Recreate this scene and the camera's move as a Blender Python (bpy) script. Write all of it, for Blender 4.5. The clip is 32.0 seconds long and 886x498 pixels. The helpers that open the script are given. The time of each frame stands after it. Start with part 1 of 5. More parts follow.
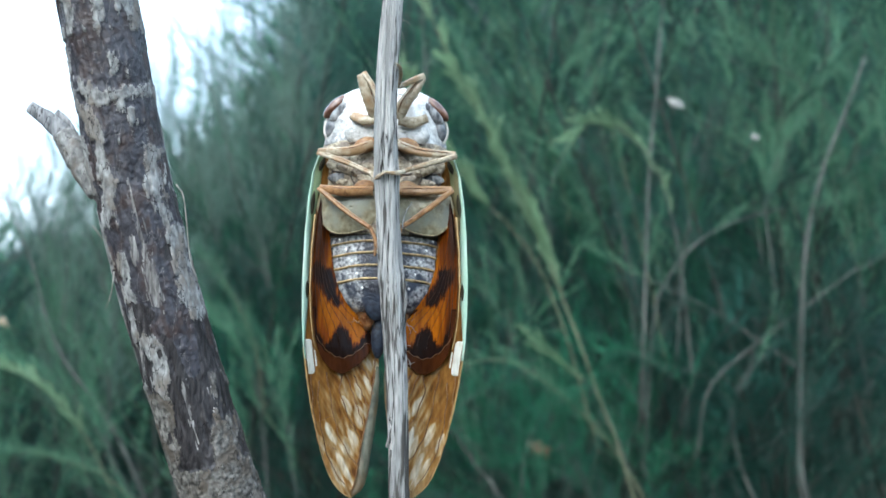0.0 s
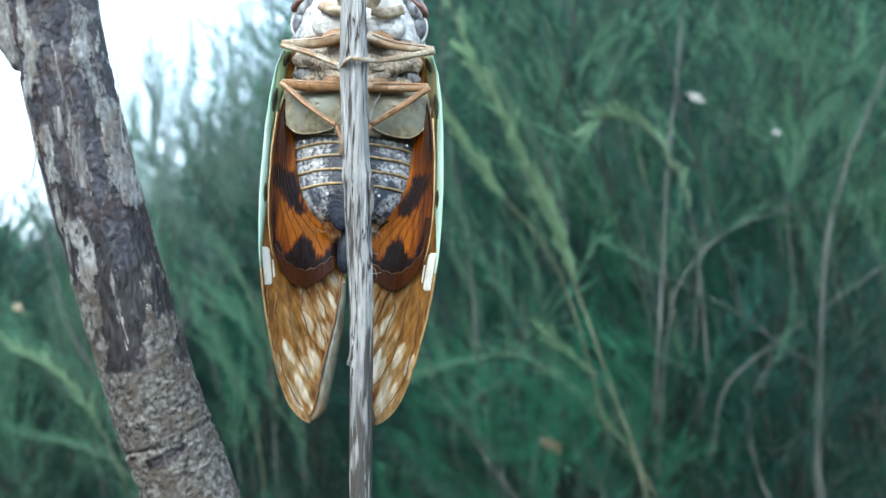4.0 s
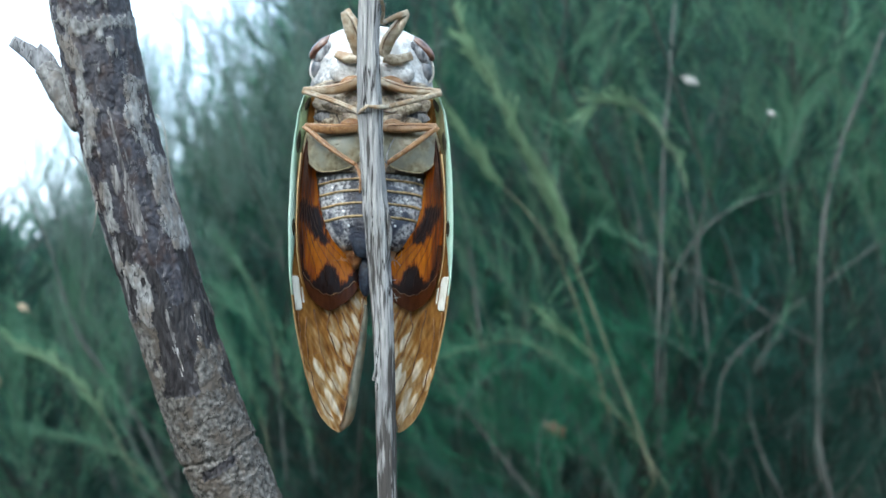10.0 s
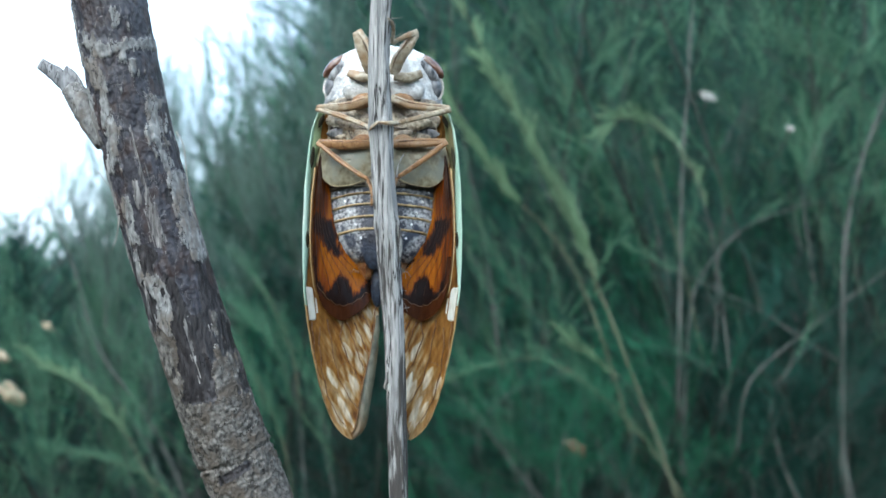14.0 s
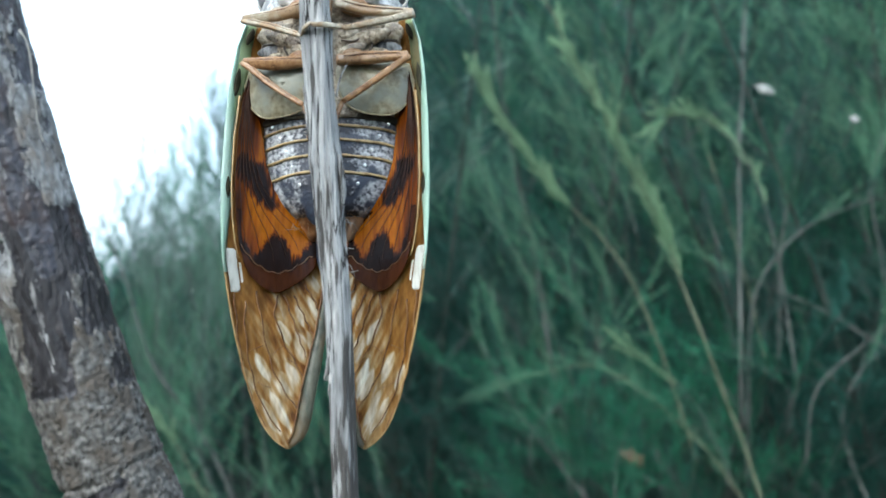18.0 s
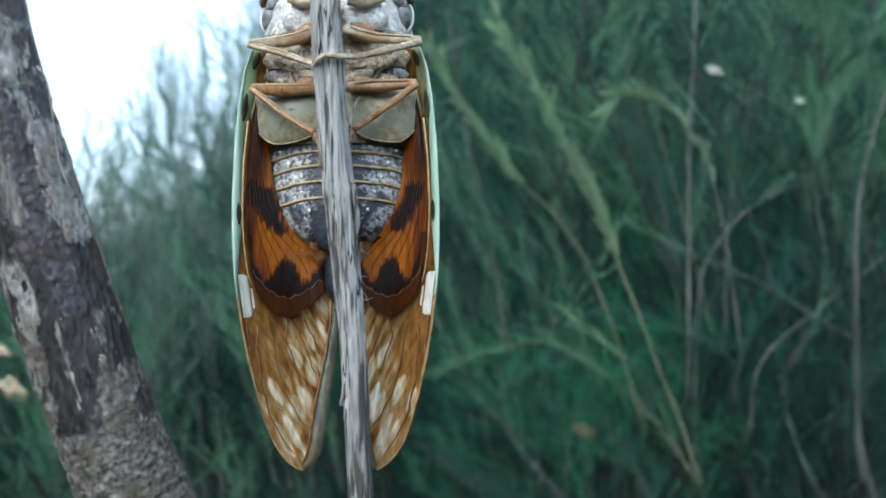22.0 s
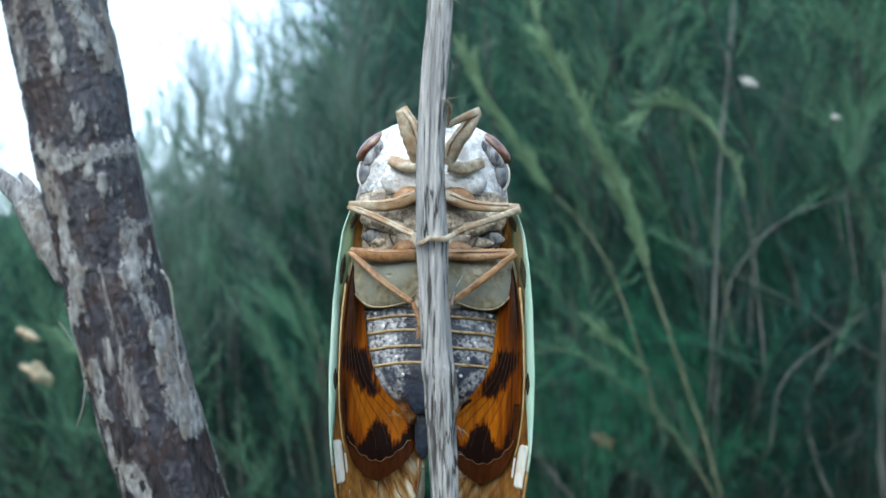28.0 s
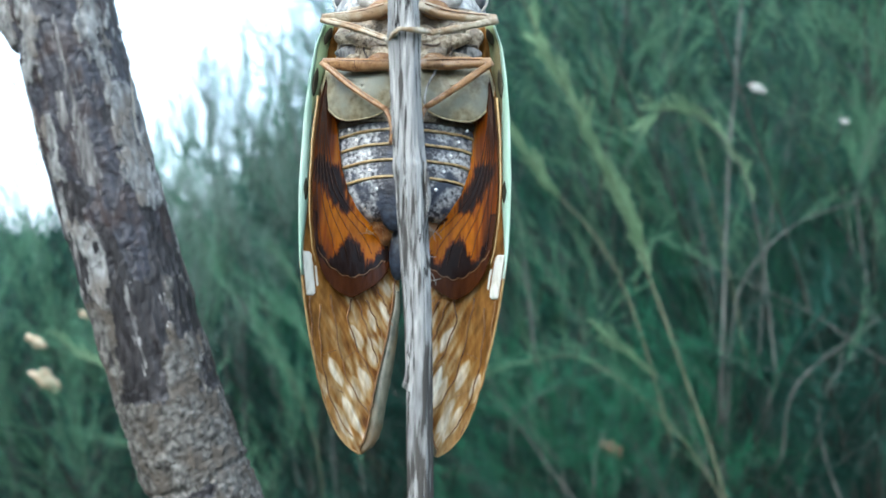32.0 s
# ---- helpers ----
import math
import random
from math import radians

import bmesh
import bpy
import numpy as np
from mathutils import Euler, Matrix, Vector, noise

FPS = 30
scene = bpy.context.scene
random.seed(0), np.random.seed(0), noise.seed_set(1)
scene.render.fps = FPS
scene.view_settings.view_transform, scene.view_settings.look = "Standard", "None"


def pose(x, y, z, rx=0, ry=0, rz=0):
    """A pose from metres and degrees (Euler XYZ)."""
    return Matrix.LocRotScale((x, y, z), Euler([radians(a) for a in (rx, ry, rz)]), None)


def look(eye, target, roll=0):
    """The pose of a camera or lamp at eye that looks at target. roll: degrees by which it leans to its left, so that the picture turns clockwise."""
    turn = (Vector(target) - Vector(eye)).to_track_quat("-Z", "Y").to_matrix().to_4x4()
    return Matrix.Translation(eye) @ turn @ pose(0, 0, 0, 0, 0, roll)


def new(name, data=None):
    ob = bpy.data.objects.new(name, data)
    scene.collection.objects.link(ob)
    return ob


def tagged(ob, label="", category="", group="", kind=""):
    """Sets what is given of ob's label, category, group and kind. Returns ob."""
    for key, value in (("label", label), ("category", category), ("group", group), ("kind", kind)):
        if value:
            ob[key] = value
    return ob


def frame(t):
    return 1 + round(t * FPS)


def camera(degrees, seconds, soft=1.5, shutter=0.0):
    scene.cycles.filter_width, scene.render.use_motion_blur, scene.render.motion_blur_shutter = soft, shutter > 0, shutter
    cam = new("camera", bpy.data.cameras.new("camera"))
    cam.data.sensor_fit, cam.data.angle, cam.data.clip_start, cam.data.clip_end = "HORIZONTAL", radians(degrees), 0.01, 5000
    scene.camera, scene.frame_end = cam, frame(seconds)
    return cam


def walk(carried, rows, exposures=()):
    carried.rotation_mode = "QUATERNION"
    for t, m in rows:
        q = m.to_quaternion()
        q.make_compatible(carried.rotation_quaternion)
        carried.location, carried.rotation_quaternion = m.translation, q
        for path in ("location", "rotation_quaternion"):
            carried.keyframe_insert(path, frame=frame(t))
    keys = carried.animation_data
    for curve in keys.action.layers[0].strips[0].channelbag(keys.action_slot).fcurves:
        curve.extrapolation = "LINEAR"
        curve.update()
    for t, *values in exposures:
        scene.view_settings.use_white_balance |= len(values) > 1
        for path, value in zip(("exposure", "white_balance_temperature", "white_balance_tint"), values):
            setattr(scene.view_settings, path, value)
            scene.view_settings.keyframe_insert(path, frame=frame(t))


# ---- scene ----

H = 1.3          # height of the lens over the ground
NEAR = 0.11      # distance from the lens to the insect
cam = camera(60, 32.0, soft=1.5)
cam.data.dof.use_dof = True
cam.data.dof.focus_distance = 0.1
cam.data.dof.aperture_fstop = 33

PATH = [
    (0.0, pose(-0.00485, -0.00346, 1.30410, 91.325, -1.184, -2.400)),
    (0.5, pose(-0.00398, -0.00581, 1.30487, 91.016, -1.032, -2.237)),
    (1.0, pose(-0.00281, -0.00379, 1.30302, 91.240, -0.737, -2.023)),
    (1.5, pose(-0.00183, -0.00263, 1.29990, 91.118, -1.041, -1.740)),
    (2.0, pose(0.00180, -0.00321, 1.30068, 90.923, -0.940, -1.210)),
    (2.5, pose(0.00082, 0.00262, 1.29364, 91.104, -1.086, -1.300)),
    (3.0, pose(0.00166, 0.00692, 1.29031, 91.232, -1.436, -1.045)),
    (3.5, pose(0.00178, 0.00645, 1.29184, 91.099, -2.110, -1.180)),
    (5.5, pose(0.00332, 0.01420, 1.29070, 92.234, -1.326, -0.231)),
    (6.0, pose(0.00500, 0.01229, 1.29330, 90.832, -0.756, 0.612)),
    (6.5, pose(0.00620, 0.00949, 1.29260, 91.218, -0.884, 0.783)),
    (7.0, pose(0.00506, 0.00988, 1.29655, 90.504, -0.823, 0.245)),
    (7.5, pose(0.00745, 0.00918, 1.29719, 90.431, -0.741, 1.307)),
    (8.0, pose(0.00550, 0.00393, 1.29315, 91.909, -1.341, -0.161)),
    (8.5, pose(0.00328, 0.00533, 1.29572, 90.927, -1.011, -0.487)),
    (9.0, pose(0.00453, 0.00852, 1.29428, 91.369, -0.204, 0.098)),
    (9.5, pose(0.00394, -0.00017, 1.29588, 90.704, -0.038, -0.611)),
    (10.0, pose(-0.00028, -0.00371, 1.29694, 90.235, -0.542, -1.175)),
    (10.5, pose(-0.00375, -0.00974, 1.29673, 90.185, -0.348, -1.107)),
    (11.0, pose(-0.00371, -0.00284, 1.29798, 90.229, 0.010, -0.705)),
    (11.5, pose(-0.00267, -0.00459, 1.29752, 91.185, 0.083, -0.687)),
    (12.0, pose(-0.00305, -0.00531, 1.30031, 90.118, -0.038, -0.726)),
    (12.5, pose(-0.00080, 0.00032, 1.29872, 90.145, 0.033, -0.205)),
    (13.0, pose(0.00002, 0.00006, 1.29998, 89.984, -0.001, -0.013)),
    (13.5, pose(0.00094, 0.00051, 1.29650, 90.905, -0.096, 0.229)),
    (14.0, pose(0.00114, -0.00677, 1.29598, 91.551, -0.295, 0.258)),
    (14.5, pose(-0.00098, -0.01026, 1.29918, 90.242, 0.171, -0.360)),
    (16.5, pose(0.01295, 0.00659, 1.29619, 91.335, 0.891, 4.357)),
    (17.0, pose(0.01192, 0.01546, 1.29456, 91.638, 0.736, 4.219)),
    (17.5, pose(0.00956, 0.01624, 1.29404, 91.197, 0.269, 3.563)),
    (18.0, pose(0.01118, 0.02253, 1.28939, 92.320, 0.793, 4.264)),
    (18.5, pose(0.01394, 0.02587, 1.28854, 92.605, 1.115, 4.738)),
    (19.0, pose(0.01336, 0.02252, 1.28826, 92.907, 0.943, 4.441)),
    (19.5, pose(0.01310, 0.02398, 1.28952, 92.611, 1.003, 4.731)),
    (20.0, pose(0.00957, 0.02196, 1.29432, 90.725, 0.585, 3.293)),
    (20.5, pose(0.00667, 0.01377, 1.29754, 89.876, 0.838, 1.485)),
    (21.0, pose(0.00324, 0.01528, 1.29542, 90.966, 0.525, 0.417)),
    (21.5, pose(0.00128, 0.01561, 1.29482, 91.228, 0.511, 0.051)),
    (22.0, pose(0.00479, 0.01969, 1.29523, 90.426, 0.980, 0.660)),
    (22.5, pose(0.00408, 0.01842, 1.29307, 91.570, 0.747, 0.193)),
    (23.0, pose(0.00551, 0.02058, 1.28932, 92.591, 0.933, 1.095)),
    (23.5, pose(0.00578, 0.02079, 1.29067, 91.896, 1.191, 1.148)),
    (24.0, pose(0.00202, 0.01661, 1.30056, 89.166, 1.016, -0.039)),
    (24.5, pose(0.00203, 0.01884, 1.30680, 89.596, 0.986, 0.506)),
    (26.5, pose(0.00044, 0.01058, 1.31077, 88.256, -0.006, 0.826)),
    (27.0, pose(-0.00433, 0.01596, 1.31840, 89.118, -0.754, 1.605)),
    (27.5, pose(-0.00505, 0.01942, 1.31390, 90.973, -0.817, 1.833)),
    (28.0, pose(-0.00407, 0.01882, 1.31614, 89.799, -1.120, 2.151)),
    (28.5, pose(0.00126, 0.02319, 1.31522, 89.991, -0.064, 4.640)),
    (29.0, pose(-0.00098, 0.02604, 1.31358, 90.430, -0.204, 3.895)),
    (29.5, pose(0.00150, 0.02577, 1.31418, 90.184, -0.147, 4.110)),
    (30.0, pose(0.00080, 0.02344, 1.31546, 89.656, -0.265, 3.486)),
    (30.5, pose(0.00199, 0.02397, 1.31367, 90.437, -0.069, 3.797)),
    (31.0, pose(0.00268, 0.02084, 1.30934, 91.223, -0.512, 3.808)),
    (31.5, pose(-0.00004, 0.02327, 1.29886, 91.151, -0.986, 2.931)),
    (32.0, pose(0.00035, 0.02205, 1.29204, 91.218, -1.200, 2.874)),
]
STOPS = {0: 1.98, 1: 2.12, 2: 2.13, 3: 2.17, 6: 2.15, 7: 1.82, 8: 1.82, 9: 1.85, 10: 1.82, 13: 1.82, 14.5: 1.82, 17: 1.90, 19: 2.02, 20: 1.65, 22: 1.68, 23: 2.0, 24: 1.79, 27: 1.65, 28: 1.68, 29: 1.58, 30: 1.5, 31: 1.71, 32: 2.12}
EXPOSURES = [(t, v, 5400, 0) for t, v in STOPS.items()]
walk(cam, PATH, EXPOSURES)

# ---- world and sun: bright overcast sky ----
world = bpy.data.worlds.new("sky")
scene.world = world
world.use_nodes = True
wn = world.node_tree
sky = wn.nodes.new("ShaderNodeTexSky")
sky.sky_type, sky.sun_disc = "NISHITA", False
sky.sun_elevation, sky.sun_rotation = radians(42), radians(205)
sky.air_density, sky.dust_density, sky.ozone_density = 1.0, 5.0, 1.0
cloud = wn.nodes.new("ShaderNodeMix")   # thin even cloud over the clear sky
cloud.data_type = "RGBA"
cloud.inputs[0].default_value = 0.6
cloud.inputs[7].default_value = (4.6, 4.8, 5.0, 1)
wn.links.new(sky.outputs[0], cloud.inputs[6])
wn.links.new(cloud.outputs[2], wn.nodes["Background"].inputs[0])
wn.nodes["Background"].inputs[1].default_value = 0.15
sun = new("sun", bpy.data.lights.new("sun", "SUN"))
sun.data.energy, sun.data.angle, sun.data.color = 0.5, radians(30), (1.0, 0.97, 0.92)
sun.matrix_world = look((-1.6, -1.6, 4.2), (0, 0, 0))


# ---- materials ----
def material(name, dark, light, scale=200.0, stretch=(1, 1, 1), rough=0.6, bump=0.3, depth=0.0003, coat=0.0, spec=0.5, low=0.35, high=0.65, stain=None, stain_scale=0.15, through_light=0.0, vary=0.0, crack=None, band=None, band_axis=0, turn=0.0, wear=None, plume=None):
    m = bpy.data.materials.new(name)
    m.use_nodes = True
    n, l = m.node_tree.nodes, m.node_tree.links
    b = n["Principled BSDF"]
    b.inputs["Roughness"].default_value = rough
    b.inputs["Coat Weight"].default_value = coat
    b.inputs["Specular IOR Level"].default_value = spec
    co = n.new("ShaderNodeTexCoord")
    mp = n.new("ShaderNodeMapping")
    mp.inputs["Scale"].default_value = stretch
    spun = n.new("ShaderNodeMapping")
    spun.inputs["Rotation"].default_value = (0, radians(turn), 0)
    l.new(co.outputs["Object"], spun.inputs[0])
    l.new(spun.outputs[0], mp.inputs[0])
    fine = n.new("ShaderNodeTexNoise")
    fine.inputs["Scale"].default_value = scale
    fine.inputs["Detail"].default_value = 6
    l.new(mp.outputs[0], fine.inputs[0])
    ramp = n.new("ShaderNodeValToRGB")
    ramp.color_ramp.elements[0].position, ramp.color_ramp.elements[1].position = low, high
    ramp.color_ramp.elements[0].color, ramp.color_ramp.elements[1].color = (*dark, 1), (*light, 1)
    grain = fine.outputs["Fac"]
    if band:
        # more of the light colour towards the sides: half width from and to, shift from and to
        sx = n.new("ShaderNodeSeparateXYZ")
        l.new(co.outputs["Object"], sx.inputs[0])
        ax = n.new("ShaderNodeMath")
        ax.operation = "ABSOLUTE"
        l.new(sx.outputs[band_axis], ax.inputs[0])
        br = n.new("ShaderNodeMapRange")
        for k in range(4):
            br.inputs[1 + k].default_value = band[k]
        l.new(ax.outputs[0], br.inputs[0])
        ad = n.new("ShaderNodeMath")
        l.new(br.outputs[0], ad.inputs[0])
        l.new(grain, ad.inputs[1])
        grain = ad.outputs[0]
    l.new(grain, ramp.inputs[0])
    out = ramp.outputs[0]
    if stain:
        broad = n.new("ShaderNodeTexNoise")
        broad.inputs["Scale"].default_value = scale * stain_scale
        broad.inputs["Detail"].default_value = 3
        l.new(mp.outputs[0], broad.inputs[0])
        edge = n.new("ShaderNodeMapRange")
        edge.inputs[1].default_value, edge.inputs[2].default_value = 0.48, 0.62
        l.new(broad.outputs["Fac"], edge.inputs[0])
        mix = n.new("ShaderNodeMix")
        mix.data_type = "RGBA"
        l.new(edge.outputs[0], mix.inputs[0])
        l.new(out, mix.inputs[6])
        mix.inputs[7].default_value = (*stain, 1)
        out = mix.outputs[2]
    if crack:
        # dark thin cracks: scale, stretch, width, colour
        cm = n.new("ShaderNodeMapping")
        cm.inputs["Scale"].default_value = crack[1]
        l.new(co.outputs["Object"], cm.inputs[0])
        cn = n.new("ShaderNodeTexNoise")
        cn.inputs["Scale"].default_value = crack[0]
        cn.inputs["Detail"].default_value = 4
        l.new(cm.outputs[0], cn.inputs[0])
        sub = n.new("ShaderNodeMath")
        sub.operation = "SUBTRACT"
        sub.inputs[1].default_value = 0.5
        l.new(cn.outputs["Fac"], sub.inputs[0])
        ab = n.new("ShaderNodeMath")
        ab.operation = "ABSOLUTE"
        l.new(sub.outputs[0], ab.inputs[0])
        cr = n.new("ShaderNodeMapRange")
        cr.inputs[1].default_value, cr.inputs[2].default_value = crack[2], crack[2] * 0.3
        l.new(ab.outputs[0], cr.inputs[0])
        mx = n.new("ShaderNodeMix")
        mx.data_type = "RGBA"
        l.new(cr.outputs[0], mx.inputs[0])
        l.new(out, mx.inputs[6])
        mx.inputs[7].default_value = (*crack[3], 1)
        out = mx.outputs[2]
    if wear:
        # worn places by the mesh's own "tone", frayed by the grain: colour
        at = n.new("ShaderNodeAttribute")
        at.attribute_name = "tone"
        fr = n.new("ShaderNodeMath")
        fr.operation = "MULTIPLY_ADD"
        fr.inputs[1].default_value = 2.2
        l.new(fine.outputs["Fac"], fr.inputs[0])
        l.new(at.outputs["Fac"], fr.inputs[2])
        wr = n.new("ShaderNodeMapRange")
        wr.inputs[1].default_value, wr.inputs[2].default_value = 1.02, 1.3
        l.new(fr.outputs[0], wr.inputs[0])
        wx = n.new("ShaderNodeMix")
        wx.data_type = "RGBA"
        l.new(wr.outputs[0], wx.inputs[0])
        l.new(out, wx.inputs[6])
        wx.inputs[7].default_value = (*wear, 1)
        out = wx.outputs[2]
    if plume:
        # some plumes younger and paler, by the mesh's own "tone"
        pt = n.new("ShaderNodeAttribute")
        pt.attribute_name = "tone"
        pr = n.new("ShaderNodeMapRange")
        pr.inputs[1].default_value, pr.inputs[2].default_value = 0.5, 1.0
        l.new(pt.outputs["Fac"], pr.inputs[0])
        px = n.new("ShaderNodeMix")
        px.data_type = "RGBA"
        l.new(pr.outputs[0], px.inputs[0])
        l.new(out, px.inputs[6])
        px.inputs[7].default_value = (*plume, 1)
        out = px.outputs[2]
    if vary:
        info = n.new("ShaderNodeObjectInfo")
        hs = n.new("ShaderNodeHueSaturation")
        mr = n.new("ShaderNodeMapRange")
        mr.inputs[3].default_value, mr.inputs[4].default_value = 1 - vary, 1 + vary
        l.new(info.outputs["Random"], mr.inputs[0])
        l.new(mr.outputs[0], hs.inputs["Value"])
        l.new(out, hs.inputs["Color"])
        out = hs.outputs[0]
    l.new(out, b.inputs["Base Color"])
    if bump:
        bp = n.new("ShaderNodeBump")
        bp.inputs["Strength"].default_value, bp.inputs["Distance"].default_value = bump, depth
        l.new(fine.outputs["Fac"], bp.inputs["Height"])
        l.new(bp.outputs[0], b.inputs["Normal"])
    if through_light:
        tr = n.new("ShaderNodeBsdfTranslucent")
        ms = n.new("ShaderNodeMixShader")
        ms.inputs[0].default_value = through_light
        l.new(out, tr.inputs[0])
        l.new(b.outputs[0], ms.inputs[1])
        l.new(tr.outputs[0], ms.inputs[2])
        l.new(ms.outputs[0], n["Material Output"].inputs[0])
    return m


M = {}
M["earth"] = material("earth", (0.016, 0.02, 0.012), (0.045, 0.045, 0.028), 6, bump=0.5, depth=0.02, stain=(0.015, 0.04, 0.02))
M["needle"] = material("needle", (0.011, 0.052, 0.040), (0.034, 0.116, 0.083), 40, bump=0, rough=0.6, spec=0.3, vary=0.45, through_light=0.25)
# darker copy of needle: shade deep in the growth is put into its colour
M["needle_shaded"] = material("needle_shaded", (0.008, 0.036, 0.029), (0.024, 0.082, 0.060), 40, bump=0, rough=0.6, spec=0.3, through_light=0.2, plume=(0.050, 0.128, 0.085))
# washed-out green: the haze near the sky is put into this colour
M["needle_haze"] = material("needle_haze", (0.16, 0.26, 0.21), (0.29, 0.39, 0.32), 40, bump=0, rough=0.6, spec=0.3, vary=0.3, through_light=0.5)
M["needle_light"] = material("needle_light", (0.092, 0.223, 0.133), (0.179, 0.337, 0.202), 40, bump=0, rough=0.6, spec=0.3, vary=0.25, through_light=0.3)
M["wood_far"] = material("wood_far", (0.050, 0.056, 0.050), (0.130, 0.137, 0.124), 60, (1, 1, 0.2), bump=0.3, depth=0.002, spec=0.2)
# wood_far at half brightness: shade inside the foliage as colour
M["wood_shaded"] = material("wood_shaded", (0.020, 0.026, 0.021), (0.065, 0.072, 0.060), 60, (1, 1, 0.2), bump=0.3, depth=0.002, spec=0.2)
M["needle_bright"] = material("needle_bright", (0.22, 0.36, 0.20), (0.36, 0.50, 0.31), 40, bump=0, rough=0.6, spec=0.3, vary=0.2, through_light=0.4)
M["stem_tan"] = material("stem_tan", (0.085, 0.10, 0.062), (0.16, 0.172, 0.112), 60, (1, 1, 0.2), bump=0.2, depth=0.002, spec=0.2)
M["needle_fine"] = material("needle_fine", (0.020, 0.104, 0.057), (0.056, 0.20, 0.108), 40, bump=0, rough=0.6, spec=0.2, vary=0.4, through_light=0.3)
M["dry_leaf"] = material("dry_leaf", (0.07, 0.05, 0.028), (0.19, 0.125, 0.07), 80, bump=0.3, depth=0.002)
M["tan_leaf"] = material("tan_leaf", (0.30, 0.23, 0.14), (0.52, 0.43, 0.30), 80, bump=0.3, depth=0.002)
M["pale_leaf"] = material("pale_leaf", (0.25, 0.25, 0.225), (0.44, 0.44, 0.41), 80, bump=0.2, depth=0.002)
M["bark_plate"] = material("bark_plate", (0.10, 0.096, 0.094), (0.41, 0.40, 0.38), 1500, (1, 1, 0.6), rough=0.85, spec=0.3, bump=0.9, depth=0.0003, low=0.30, high=0.72, stain=(0.19, 0.165, 0.142), stain_scale=0.3, crack=(500, (1, 1, 0.4), 0.009, (0.045, 0.039, 0.037)))
M["bark_old"] = material("bark_old", (0.046, 0.041, 0.036), (0.29, 0.268, 0.24), 1500, (1, 1, 0.8), rough=0.9, spec=0.2, bump=1.0, depth=0.0004, low=0.34, high=0.78, stain=(0.10, 0.083, 0.067), stain_scale=0.3, crack=(420, (1, 1, 0.7), 0.008, (0.03, 0.025, 0.02)))
M["worn_wood"] = material("worn_wood", (0.06, 0.052, 0.05), (0.36, 0.34, 0.32), 2600, (1, 1, 0.08), rough=0.8, bump=0.8, depth=0.0003, low=0.36, high=0.70)
M["bark_bare"] = material("bark_bare", (0.011, 0.009, 0.010), (0.080, 0.070, 0.070), 1800, (1, 1, 0.25), rough=0.5, spec=0.4, bump=1.0, depth=0.0005, low=0.34, high=0.78, stain=(0.03, 0.026, 0.026), stain_scale=0.25, crack=(600, (1, 1, 0.2), 0.012, (0.006, 0.005, 0.005)))
M["bark_skin"] = material("bark_skin", (0.020, 0.018, 0.023), (0.082, 0.076, 0.088), 1700, (1, 1, 0.7), rough=0.45, spec=0.5, bump=0.9, depth=0.0003, low=0.35, high=0.75, stain=(0.044, 0.029, 0.027), stain_scale=0.3, crack=(420, (1, 1, 0.4), 0.004, (0.16, 0.15, 0.14)))
M["stub_wood"] = material("stub_wood", (0.13, 0.13, 0.135), (0.34, 0.335, 0.34), 1500, (1, 1, 0.3), rough=0.8, bump=0.8, depth=0.0003, crack=(900, (1, 1, 0.3), 0.02, (0.06, 0.055, 0.055)))
M["twig_wood"] = material("twig_wood", (0.15, 0.145, 0.14), (0.60, 0.585, 0.56), 2600, (1, 1, 0.09), rough=0.85, spec=0.3, bump=1.0, depth=0.0007, low=0.28, high=0.64, stain=(0.30, 0.295, 0.29), stain_scale=0.25, crack=(420, (1, 1, 0.05), 0.010, (0.02, 0.017, 0.015)), wear=(0.085, 0.077, 0.07))

M["fibre"] = material("fibre", (0.22, 0.2, 0.17), (0.4, 0.37, 0.32), 900, bump=0)
M["hair"] = material("hair", (0.22, 0.12, 0.05), (0.42, 0.27, 0.13), 900, bump=0)
M["shoulder"] = material("shoulder", (0.17, 0.25, 0.10), (0.40, 0.50, 0.27), 500, (1, 1, 0.2), rough=0.4, bump=0.2, depth=0.0001, stain=(0.22, 0.19, 0.09), stain_scale=0.3, through_light=0.35)
M["powder"] = material("powder", (0.30, 0.30, 0.30), (0.86, 0.85, 0.83), 1500, rough=0.95, spec=0.2, bump=1.0, depth=0.00025, low=0.26, high=0.56, stain=(0.50, 0.485, 0.46), stain_scale=0.3, band=(0.0052, 0.0084, 0.06, -0.24))
M["chest"] = material("chest", (0.22, 0.165, 0.105), (0.62, 0.54, 0.41), 1700, rough=0.6, spec=0.3, bump=0.9, depth=0.0003, low=0.3, high=0.65, stain=(0.24, 0.20, 0.16), stain_scale=0.35, crack=(700, (1, 1, 1), 0.012, (0.10, 0.07, 0.045)))
M["eye"] = material("eye", (0.075, 0.03, 0.018), (0.20, 0.10, 0.06), 900, rough=0.25, bump=0.05, coat=0.5)
M["socket"] = material("socket", (0.035, 0.035, 0.04), (0.45, 0.44, 0.43), 1700, (1, 1, 0.4), rough=0.6, bump=0.8, depth=0.0002, low=0.35, high=0.75)
M["lobe"] = material("lobe", (0.085, 0.088, 0.095), (0.26, 0.26, 0.27), 900, rough=0.4, bump=0.4, depth=0.0001)
M["lobe_rim"] = material("lobe_rim", (0.5, 0.46, 0.4), (0.7, 0.66, 0.6), 700, rough=0.5, bump=0)
M["seam"] = material("seam", (0.05, 0.038, 0.03), (0.16, 0.12, 0.085), 900, rough=0.6, bump=0.2)
